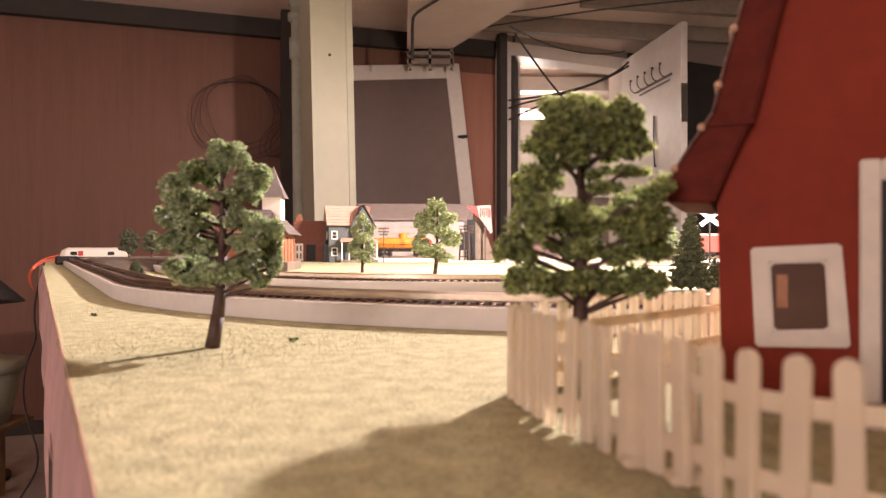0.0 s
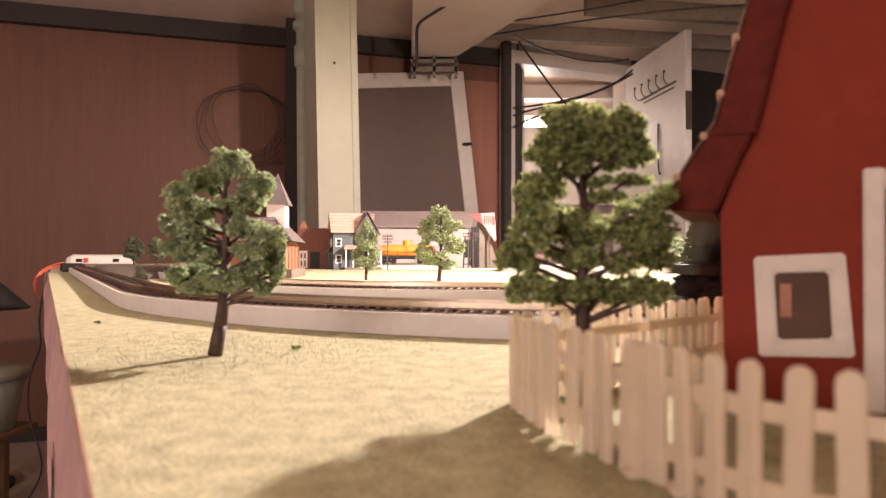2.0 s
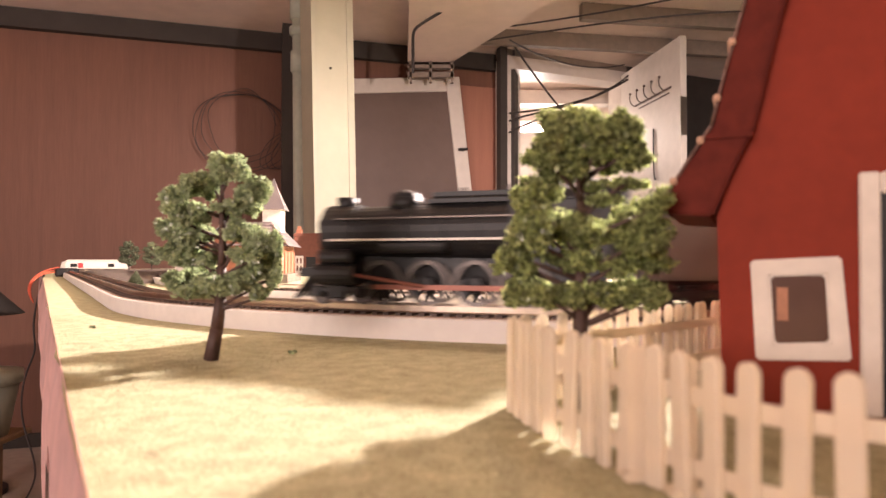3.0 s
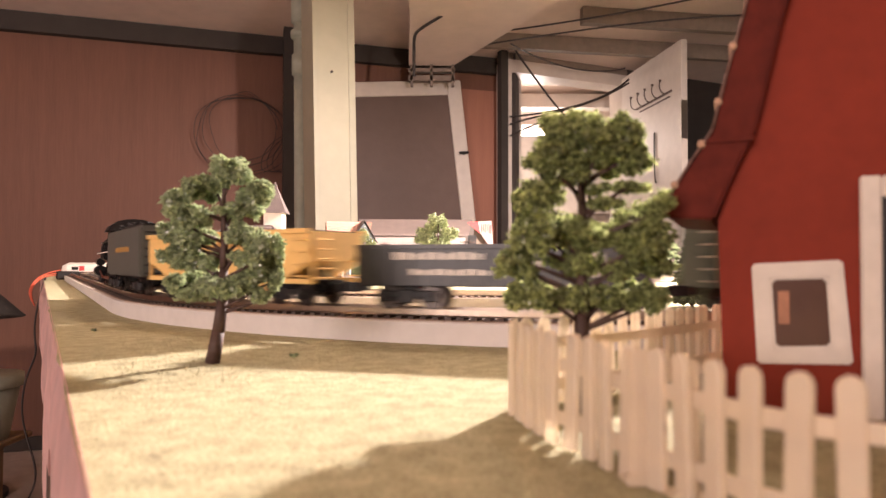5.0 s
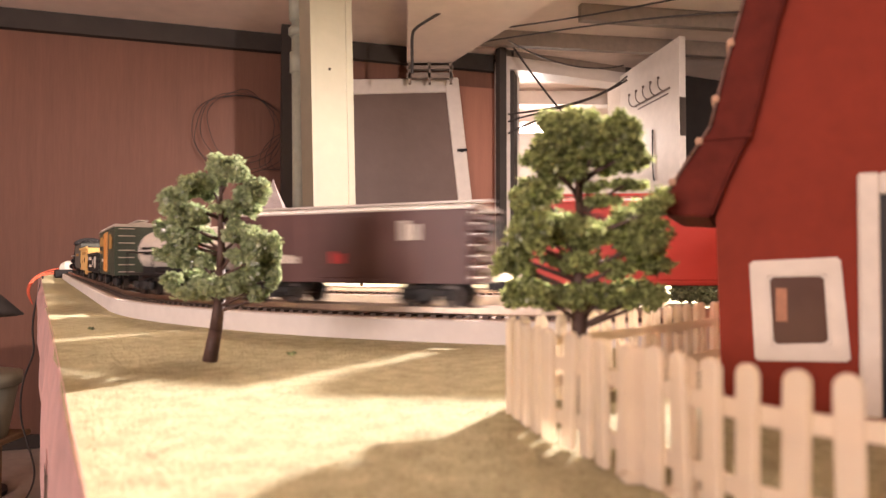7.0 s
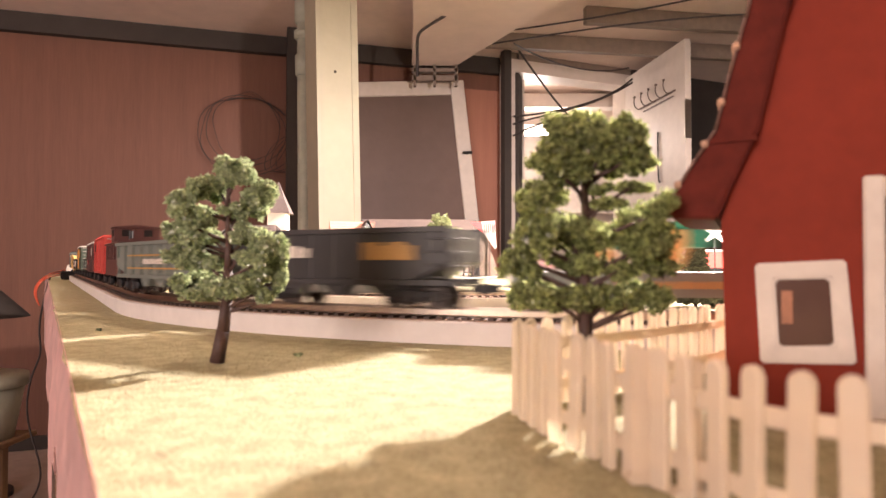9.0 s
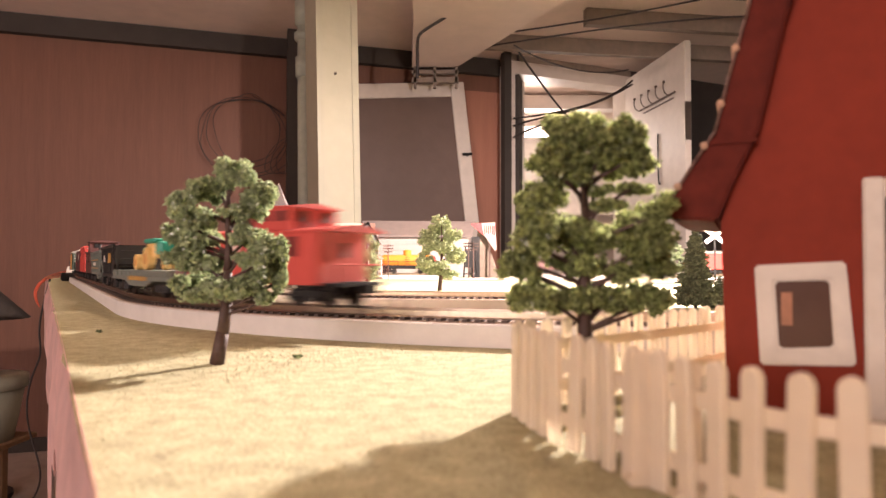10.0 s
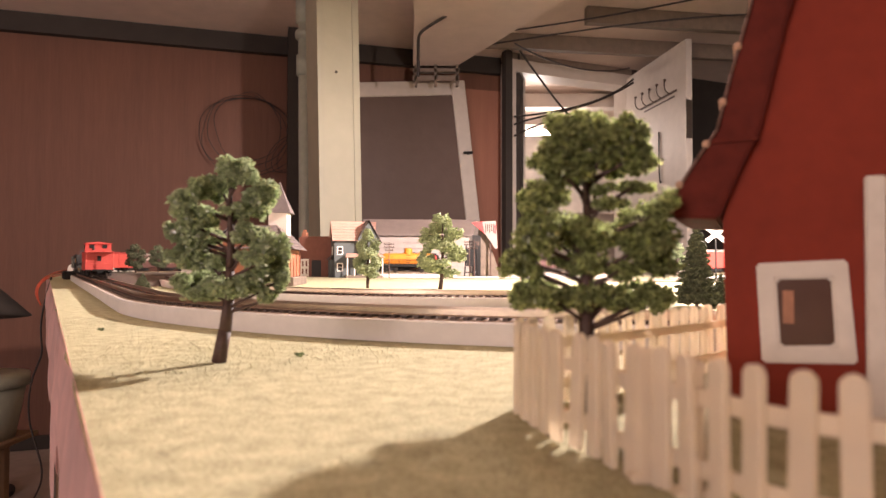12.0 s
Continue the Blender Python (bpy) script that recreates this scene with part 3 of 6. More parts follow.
def make_fibres():
    """Loose pale fibres and short standing flock of the grass mat, close to the camera."""
    rng = np.random.default_rng(31)
    n = 60000
    x, y = rng.uniform(-0.24, 0.16, n), 0.075 + 0.33 * rng.random(n) ** 1.25
    side = (x - CORNER.x) * W.x + (y - CORNER.y) * W.y
    keep = (side > 0.002) & (np.hypot(x - CURVE.x, y - CURVE.y) > RAD + 0.022)
    x, y = x[keep], y[keep]
    n = len(x)
    a, lying = rng.random(n) * 6.283, rng.random(n) < 0.03
    high = np.where(lying, 0.00015, rng.uniform(0.00012, 0.00046, n))
    long = np.where(lying, rng.uniform(0.0008, 0.003, n), rng.uniform(0.0001, 0.0004, n))
    wide = np.where(lying, 0.00012, 0.00017)
    base = np.stack((x, y, np.full(n, -0.0001)), -1)
    across = np.stack((-np.sin(a) * wide, np.cos(a) * wide, np.zeros(n)), -1)
    tip = np.stack((np.cos(a) * long, np.sin(a) * long, high), -1)
    foot = np.stack((np.cos(a) * wide, np.sin(a) * wide, np.zeros(n)), -1)
    v = np.stack((base - across, base + across, base + tip, base + foot), 1).reshape(-1, 3)
    f = (np.array(((0, 1, 2), (1, 3, 2), (3, 0, 2)))[None] + 4 * np.arange(n)[:, None, None]).reshape(-1, 3)
    me = bpy.data.meshes.new("grass_fibres")
    me.from_pydata(v.tolist(), [], f.tolist())
    me.materials.append(STRAW)
    tagged(new("grass_fibres", me), "fine pale standing fibres of the grass mat", "grass", kind="stuff")


make_fibres()

# ---- village ----
BRICK = material("orange_brick", (0.31, 0.125, 0.07), 0.7, vary=0.2, scale=600, bump=0.3)
BROWNBRICK = material("brown_brick", (0.17, 0.062, 0.040), 0.7, vary=0.2, scale=500, bump=0.3)
STONE = material("grey_stone", (0.17, 0.13, 0.10), 0.8, vary=0.3, scale=300, bump=0.5)
SLATE = material("grey_shingle", (0.14, 0.112, 0.106), 0.6, vary=0.15, scale=400, bump=0.2, rnd=0.2)
BLUEGREY = material("blue_grey_siding", (0.085, 0.095, 0.095), 0.6, vary=0.12, scale=300, bump=0.1)
TERRA = material("faded_pink_shingle", (0.52, 0.30, 0.24), 0.7, vary=0.12, scale=400, bump=0.2, rnd=0.15)
ORANGE = material("orange_paint", (0.62, 0.22, 0.03), 0.4, vary=0.1, scale=300, bump=0.05)
SIGNRED = material("red_print", (0.55, 0.05, 0.05), 0.5, vary=0.1)
GREYSIGN = material("shade_toned_sign_board", (0.30, 0.25, 0.23), 0.7, vary=0.1)
SHEDROOF = material("dull_grey_roof", (0.20, 0.16, 0.145), 0.6, vary=0.12, scale=60)
SIDING = material("dull_white_siding", (0.42, 0.36, 0.33), 0.6, vary=0.08, scale=60)
EARTH = material("dark_earth", (0.10, 0.075, 0.06), 0.9, vary=0.3, scale=300, bump=0.8)


def shingled(parent, name, mat, p0, p1, q0, q1, rows, thick, label=""):
    """A roof slope of overlapping courses between the eave p0-p1 and the ridge q0-q1."""
    p0, p1, q0, q1 = (Vector(v) for v in (p0, p1, q0, q1))
    nrm = (p1 - p0).cross(q0 - p0).normalized()
    if nrm.z < 0:
        nrm = -nrm
    slope = None
    for k in range(rows):
        a, b = k / rows, min(1.0, (k + 1.12) / rows)
        bm = bmesh.new()
        c = [p0.lerp(q0, a), p1.lerp(q1, a), p1.lerp(q1, b), p0.lerp(q0, b)]
        lo = [v + nrm * (thick if i < 2 else thick * 0.4) for i, v in enumerate(c)]
        hi = [v + nrm * (thick * 2 if i < 2 else thick * 0.9) for i, v in enumerate(c)]
        f = [bm.verts.new(v) for v in lo] + [bm.verts.new(v) for v in hi]
        for idx in ((0, 1, 2, 3), (4, 5, 6, 7), (0, 1, 5, 4), (1, 2, 6, 5), (2, 3, 7, 6), (3, 0, 4, 7)):
            bm.faces.new([f[i] for i in idx])
        if slope is None:
            slope = part(name, bm, mat, parent, label)
        else:
            part("shingle_course", bm, mat, slope)


def window_on(parent, x, y, z, w, h, nx, mat=None):
    """A framed window in a wall facing -y (nx = 0) or -x (nx = 1)."""
    win = new("window")
    win.empty_display_size = 0.005
    win.parent = parent
    win.matrix_basis = pose(x, y, z, 0, 0, -90 if nx else 0)
    boxpart("pane", (-w / 2, w / 2, -0.0006, -0.0002, 0, h), DARK, win)
    e = w * 0.2
    for d in ((-w / 2 - e, -w / 2, -0.0016, 0, -e, h + e), (w / 2, w / 2 + e, -0.0016, 0, -e, h + e), (-w / 2, w / 2, -0.0016, 0, h, h + e), (-w / 2, w / 2, -0.0016, 0, -e, 0),
              (-w / 2, w / 2, -0.0012, 0, h * 0.47, h * 0.53)):
        boxpart("window_frame", d, WHITE, win)


def make_house():
    h = thing("house", pose(-0.288, 1.64, 0, 0, 0, 16), "two-storey blue-grey model house with pink shingle roof and white porch", "house")
    w, d, e, r = 0.108, 0.085, 0.098, 0.145
    bm = bmesh.new()
    box(bm, 0, w, 0, d, 0, e)
    vs = [(0, 0, e), (0, d, e), (0, d / 2, r - 0.004)]
    bm.faces.new([bm.verts.new(v) for v in vs])
    part("wall", bm, BLUEGREY, h, "blue-grey clapboard wall")
    bm = bmesh.new()
    prism(bm, [(0.058, 0), (0.058, e), (0.085, r - 0.004), (0.112, e), (0.112, 0)], -0.012, d * 0.6)
    part("gable_wing", bm, BLUEGREY, h, "blue-grey gabled front wing")
    bm = bmesh.new()
    prism(bm, [(-0.001, e), (0.02, e), (0.02, e + 0.001), (-0.001, e + 0.001)], 0, d)
    part("eave_board", bm, BLUEGREY, h)
    shingled(h, "roof", TERRA, (-0.006, -0.008, e - 0.006), (0.080, -0.008, e - 0.006), (-0.006, d / 2, r), (0.085, d / 2, r), 7, 0.0010, "faded pink shingle roof")
    shingled(h, "roof", TERRA, (-0.006, d + 0.008, e - 0.006), (w + 0.006, d + 0.008, e - 0.006), (-0.006, d / 2, r), (w + 0.006, d / 2, r), 7, 0.0010)
    shingled(h, "roof", SLATE, (0.052, -0.018, e - 0.010), (0.052, d / 2, e - 0.010), (0.085, -0.018, r + 0.001), (0.085, d / 2, r + 0.001), 6, 0.0008)
    shingled(h, "roof", SLATE, (0.118, -0.018, e - 0.010), (0.118, d / 2, e - 0.010), (0.085, -0.018, r + 0.001), (0.085, d / 2, r + 0.001), 6, 0.0008)
    for x, z in ((0.014, 0.060), (0.014, 0.018)):
        window_on(h, x, 0, z, 0.011, 0.017, 0)
    for x in (0.076, 0.094):
        window_on(h, x, -0.012, 0.066, 0.010, 0.016, 0)
    for z in (0.060, 0.018):
        window_on(h, 0, d / 2, z, 0.011, 0.017, 1)
    porch = boxpart("porch", (0.025, 0.118, -0.040, 0.0, 0.0, 0.006), STONE, h, "low porch floor")
    shingled(porch, "porch_roof", TERRA, (0.022, -0.046, 0.050), (0.122, -0.046, 0.050), (0.030, -0.008, 0.061), (0.114, -0.008, 0.061), 3, 0.0010)
    for x in (0.028, 0.046, 0.066, 0.084, 0.100, 0.116):
        boxpart("porch_post", (x - 0.0014, x + 0.0014, -0.041, -0.038, 0.006, 0.050), WHITE, porch)
    bay = boxpart("side_bay", (-0.010, 0, 0.02, 0.06, 0, 0.045), BLUEGREY, h)
    shingled(bay, "bay_roof", SLATE, (-0.014, 0.016, 0.044), (-0.014, 0.064, 0.044), (0.0, 0.016, 0.058), (0.0, 0.064, 0.058), 3, 0.0008)


make_house()


def make_church():
    c = thing("church", pose(-0.362, 0.985, 0, 0, 0, 4), "orange brick model church with grey shingle roof and steeple", "church")
    w, d = 0.114, 0.13
    bm = bmesh.new()
    box(bm, -0.006, w + 0.012, -0.006, d, 0, 0.0135)
    soften(bm, 0.0006, 1)
    part("base", bm, STONE, c, "grey stone base")
    bm = bmesh.new()
    prism(bm, [(0, 0.0135), (0, 0.057), (w / 2, 0.092), (w, 0.057), (w, 0.0135)], 0, d - 0.006)
    part("wall", bm, BRICK, c, "orange brick wall")
    for x in (0.0, w):
        for k in range(5):
            boxpart("buttress", (x - 0.0015, x + 0.0015, 0.002 + k * 0.03, 0.006 + k * 0.03, 0.0135, 0.052), BRICK, c)
    for x in (0.012, 0.040, 0.070, 0.098):
        bm = bmesh.new()
        box(bm, x - 0.0012, x + 0.0012, -0.0012, 0.0012, 0.0135, 0.052)
        part("pilaster", bm, BRICK, c)
    for x in (0.026, 0.084):
        window_on(c, x, 0, 0.026, 0.010, 0.020, 0)
    # hipped, slightly flared roof
    shingled(c, "roof", SLATE, (-0.012, -0.010, 0.056), (w + 0.012, -0.010, 0.056), (0.006, 0.012, 0.063), (w - 0.006, 0.012, 0.063), 2, 0.0008, "grey shingle roof")
    shingled(c, "roof", SLATE, (0.006, 0.010, 0.062), (w - 0.004, 0.010, 0.062), (0.022, 0.035, 0.094), (w - 0.022, 0.035, 0.094), 6, 0.0008)
    shingled(c, "roof", SLATE, (w + 0.012, -0.010, 0.056), (w + 0.012, d, 0.056), (w - 0.022, 0.035, 0.094), (w - 0.022, d - 0.03, 0.094), 7, 0.0008)
    shingled(c, "roof", SLATE, (-0.012, -0.010, 0.056), (-0.012, d, 0.056), (0.022, 0.035, 0.094), (0.022, d - 0.03, 0.094), 7, 0.0008)
    bm = bmesh.new()
    box(bm, 0.022, w - 0.022, 0.034, d - 0.03, 0.0935, 0.0955)
    part("ridge", bm, SLATE, c)
    st = boxpart("steeple", (0.077, 0.107, 0.045, 0.078, 0.08, 0.118), WHITE, c, "white belfry under the spire", bevel=0.0008)
    for k in range(9):
        a, b = k / 9, (k + 1.15) / 9
        bm = bmesh.new()
        h0, h1 = 0.116 + 0.052 * a, 0.116 + 0.052 * min(1, b)
        r0, r1 = 0.0285 * (1 - a) ** 1.15 + 0.0012, 0.0285 * (1 - min(1, b)) ** 1.15 + 0.0006
        bmesh.ops.create_cone(bm, cap_ends=True, segments=4, radius1=r0, radius2=r1, depth=h1 - h0, matrix=Matrix.Translation((0.092, 0.0615, (h0 + h1) / 2)) @ Matrix.Rotation(math.pi / 4, 4, "Z"))
        part("spire_course", bm, SLATE, st)
    boxpart("side_wing", (-0.05, -0.001, 0.02, 0.09, 0, 0.04), OLDWHITE, c, "pale side wing", bevel=0.001)


make_church()


def make_brick_building():
    b = thing("brick_building", pose(-0.397, 1.73, 0, 0, 0, -8), "flat-roofed brown brick model building with white door", "building")
    bm = bmesh.new()
    box(bm, 0, 0.10, 0, 0.10, 0, 0.108)
    box(bm, -0.002, 0.102, -0.002, 0.102, 0.1, 0.1045)
    part("wall", bm, BROWNBRICK, b, "brown brick wall")
    door = boxpart("door", (0.004, 0.026, -0.002, 0.0, 0.002, 0.048), WHITE, b, "white double door")
    for x in (0.008, 0.018):
        for z in (0.008, 0.028):
            boxpart("door_pane", (x, x + 0.004, -0.0026, -0.002, z, z + 0.014), BROWNBRICK, door)
    # near-black sheet in place of a shaded entry
    boxpart("unlit_entry_sheet", (0.034, 0.060, -0.0006, -0.0001, 0.001, 0.045), DARK, b)
    ch = boxpart("chimney", (-0.006, 0.008, 0.03, 0.045, 0.108, 0.120), BRICK, b, bevel=0.0006)
    boxpart("chimney_cap", (-0.003, 0.005, 0.033, 0.041, 0.120, 0.128), BRICK, ch)


make_brick_building()


def make_shed():
    s = thing("long_shed", pose(-0.235, 1.97, 0, 0, 0, 3), "long white-sided model depot with a wide grey roof", "building")
    bm = bmesh.new()
    prism(bm, [(0, 0), (0, 0.12), (0.30, 0.12), (0.30, 0)], 0, 0.10)
    part("wall", bm, SIDING, s, "white sided wall")
    for z in (0.028, 0.046, 0.064, 0.082, 0.100):
        boxpart("siding_board", (-0.001, 0.301, -0.0022, 0, z, z + 0.0155), SIDING, s)
    bm = bmesh.new()
    a = [(-0.01, -0.012, 0.121), (0.31, -0.012, 0.121), (0.33, 0.07, 0.172), (-0.03, 0.07, 0.172)]
    v = [bm.verts.new(p) for p in a] + [bm.verts.new((p[0], p[1] + 0.002, p[2] + 0.004)) for p in a]
    for idx in ((0, 1, 2, 3), (4, 5, 6, 7), (0, 1, 5, 4), (1, 2, 6, 5), (2, 3, 7, 6), (3, 0, 4, 7)):
        bm.faces.new([v[i] for i in idx])
    part("roof", bm, SHEDROOF, s, "wide grey roof")


make_shed()


def pole(x, y, h):
    p = thing("telegraph_pole", pose(x, y, 0), "dark brown model telegraph pole with crossarms", "telegraph pole", "telegraph poles")
    bm = bmesh.new()
    rod(bm, (0, 0, 0), (0, 0, h), 0.0014, 0.0011, 7)
    part("pole", bm, BARK, p)
    for z, w in ((h - 0.006, 0.013), (h - 0.013, 0.013), (h - 0.021, 0.010)):
        arm = boxpart("crossarm", (-w, w, -0.0018, -0.0005, z, z + 0.0022), BARK, p)
        for k in (-0.85, -0.4, 0.4, 0.85):
            boxpart("insulator", (k * w - 0.0007, k * w + 0.0007, -0.0018, -0.0005, z + 0.0022, z + 0.0045), BARK, arm)


pole(-0.146, 1.60, 0.088)
pole(0.052, 1.60, 0.094)
pole(0.064, 1.60, 0.094)


def make_coal_tower():
    c = thing("coal_tower", pose(0.060, 1.70, 0), "black lattice model coaling tower", "tower")
    for x in (-0.014, 0.014):
        for y in (-0.012, 0.012):
            bm = bmesh.new()
            rod(bm, (x * 1.25, y, 0), (x * 0.9, y, 0.086), 0.0016, seg=6)
            part("leg", bm, BLACK, c)
    for z in (0.012, 0.03, 0.048, 0.066):
        boxpart("brace", (-0.017, 0.017, -0.013, 0.013, z, z + 0.003), BLACK, c)
    boxpart("bin", (-0.013, 0.013, -0.011, 0.011, 0.030, 0.075), BLACK, c, bevel=0.001)


make_coal_tower()


def make_grey_wall():
    g = thing("loading_ramp", pose(0.098, 1.74, 0), "grey sloping concrete loading ramp model", "ramp")
    bm = bmesh.new()
    prism(bm, [(-0.028, 0), (-0.016, 0.130), (0.004, 0.118), (0.033, 0.030), (0.038, 0)], 0, 0.03)
    part("slab", bm, STONE, g)
    boxpart("dark_opening", (-0.034, -0.012, -0.012, 0.0, 0.0, 0.112), BLACK, g)
    s = thing("billboard", pose(0.112, 1.725, 0.066), "white slanted billboard with red corner and dark printed lines", "sign")
    # board's white is greyed to put its shade into the colour
    bm = bmesh.new()
    prism(bm, [(-0.022, 0.082), (0.014, 0.084), (0.019, 0.012), (0.014, 0.008), (-0.016, 0.052)], -0.002, 0.0)
    part("board", bm, GREYSIGN, s, "white board toned down for shade")
    bm = bmesh.new()
    prism(bm, [(-0.050, 0.079), (-0.022, 0.082), (-0.016, 0.050)], -0.002, 0.0)
    part("red_corner", bm, SIGNRED, s, "red printed corner")
    for k in range(5):
        boxpart("printed_line", (-0.014 + k * 0.005, -0.0115 + k * 0.005, -0.0026, -0.002, 0.052 + 0.004 * (k % 2), 0.076), BARK, s)
    boxpart("red_mark", (0.010, 0.014, -0.0026, -0.002, 0.050, 0.074), SIGNRED, s)
    boxpart("post", (-0.002, 0.002, 0.0, 0.003, -0.066, 0.05), BARK, s)


make_grey_wall()


def strip(name, x0, x1, y0, y1, z1, mat, label, cat):
    ob = boxpart(name, (x0, x1, y0, y1, 0.0006, z1), mat, None, bevel=0.0008)
    return tagged(ob, label, cat)


strip("paved_road", -0.10, 0.42, 1.56, 1.66, 0.004, OLDWHITE, "pale paved model road strip on the grass", "road")
strip("platform", -0.81, -0.72, 1.46, 1.49, 0.008, OLDWHITE, "pale low model platform beside the track", "platform")
strip("platform", -0.60, -0.545, 1.25, 1.28, 0.012, OLDWHITE, "pale low model platform beside the bushes", "platform")
strip("grey_road", 0.30, 0.85, 1.25, 1.45, 0.003, STONE, "grey model road on the grass", "road")


def make_mound():
    bm = bmesh.new()
    bmesh.ops.create_grid(bm, x_segments=24, y_segments=16, size=0.5)
    for v in bm.verts:
        x, y = v.co.x, v.co.y
        f = max(0, 1 - (abs(x) * 2) ** 4) * max(0, 1 - (abs(y) * 2) ** 4)
        v.co = Vector((x * 0.23, y * 0.46, 0.0165 * min(1, 1.6 * f) + 0.001 * noise.noise((x * 12, y * 12, 0)) * f))
    ob = part("earth_mound", bm, EARTH, None, smooth=True)
    ob.matrix_basis = pose(-0.53, 1.17, 0.0003, 0, 0, 31.9)
    tagged(ob, "low dark earth embankment behind the inner track", "embankment")


make_mound()


def make_orange_fence():
    f = thing("orange_fence", pose(-0.50, 1.22, 0.0), "small orange picket fence on a low wall", "fence")
    boxpart("wall", (0, 0.115, 0, 0.006, 0, 0.012), BRICK, f)
    for k in range(19):
        boxpart("picket", (k * 0.006 + 0.0015, k * 0.006 + 0.0042, 0.001, 0.0026, 0.013, 0.033), ORANGE, f)
    for z in (0.016, 0.027):
        boxpart("rail", (0.0, 0.115, 0.0028, 0.0044, z, z + 0.0028), ORANGE, f)


make_orange_fence()


def make_crossbuck():
    c = thing("crossing_sign", pose(0.575, 1.40, 0, 0, 0, -12), "white railway crossing sign on a dark post", "sign")
    boxpart("post", (-0.0016, 0.0016, 0, 0.003, 0, 0.115), BLACK, c)
    for a in (38, -38):
        bm = bmesh.new()
        box(bm, -0.024, 0.024, -0.0032, -0.0008, -0.0045, 0.0045, Matrix.Translation((0, 0.0003 * (a > 0), 0.100)) @ Matrix.Rotation(radians(a), 4, "Y"))
        part("blade", bm, WHITE, c)


make_crossbuck()

# ---- basement room ----
def quad_wall(name, a, b, z0, z1, thick, mat, label, side=1):
    """An upright wall from a to b (x, y); thick: metres to the left of that line."""
    a, b = Vector((*a, 0)), Vector((*b, 0))
    d = (b - a).normalized()
    n = Vector((-d.y, d.x, 0))
    bm = bmesh.new()
    m = Matrix(((d.x, n.x, 0, a.x), (d.y, n.y, 0, a.y), (0, 0, 1, 0), (0, 0, 0, 1)))
    box(bm, 0, (b - a).length, 0, thick, z0, z1, m)
    return setting(name, bm, mat, label, "wall")


def back(k, out=0.0):
    d = Vector((1.3, 0.39, 0)).normalized()
    return Vector((-0.9, 3.63, 0)) + Vector((1.3, 0.39, 0)) * k + Vector((d.y, -d.x, 0)) * out


p0, p1 = back(-2.2), back(0.98)
quad_wall("wall_back", p0.xy, p1.xy, FLOOR, CEIL, 0.1, PANEL, "reddish brown wood panelled basement wall")
DA, DC = (0.347, 3.83), (1.187, 4.19)
quad_wall("wall_return", (p1.x + 0.03, p1.y), (DA[0] + 0.02, DA[1] + 0.04), FLOOR, CEIL, 0.06, DARKWALL, "dark wall beside the doorway")
quad_wall("wall_right_of_door", DC, (3.2, 5.05), FLOOR, CEIL, 0.1, DARKWALL, "dark basement wall")
quad_wall("wall_over_door", DA, DC, 1.257, CEIL, 0.08, JOIST, "dark wall over the doorway")
quad_wall("wall_right", (3.2, 5.05), (3.2, -3.0), FLOOR, CEIL, 0.1, DARKWALL, "dark basement wall")
quad_wall("wall_front", (3.2, -3.0), (-3.76, -3.0), FLOOR, CEIL, 0.1, PANEL, "reddish brown wood panelled basement wall")
quad_wall("wall_left", (-3.76, -3.0), (p0.x, p0.y), FLOOR, CEIL, 0.1, PANEL, "reddish brown wood panelled basement wall")
bm = bmesh.new()
box(bm, -4.0, 3.4, -3.2, 6.2, FLOOR - 0.1, FLOOR)
setting("floor", bm, CONCRETE, "pale concrete basement floor", "floor")
bm = bmesh.new()
box(bm, -4.0, 3.4, -3.2, 6.2, CEIL, CEIL + 0.1)
setting("ceiling", bm, CEILW, "dull white basement ceiling", "ceiling")
bm = bmesh.new()
d = Vector((1.3, 0.39, 0)).normalized()
m = Matrix(((d.x, d.y, 0, p0.x), (d.y, -d.x, 0, p0.y), (0, 0, 1, 0), (0, 0, 0, 1)))
box(bm, 0, 4.3, 0.003, 0.05, CEIL - 0.10, CEIL - 0.003, m)
setting("trim_top", bm, DARKWALL, "dark beam along the top of the wall", "trim")
bm = bmesh.new()
box(bm, 0, 4.3, 0.003, 0.018, FLOOR + 0.002, FLOOR + 0.07, m)
setting("baseboard", bm, DARKWALL, "dark baseboard", "baseboard")

q0, q1 = back(0.70, 0.004), back(0.965, 0.004)
quad_wall("wall_panel", q1.xy, q0.xy, FLOOR + 0.08, 1.10, 0.012, SALMON, "pinkish brown wall board beside the doorway")


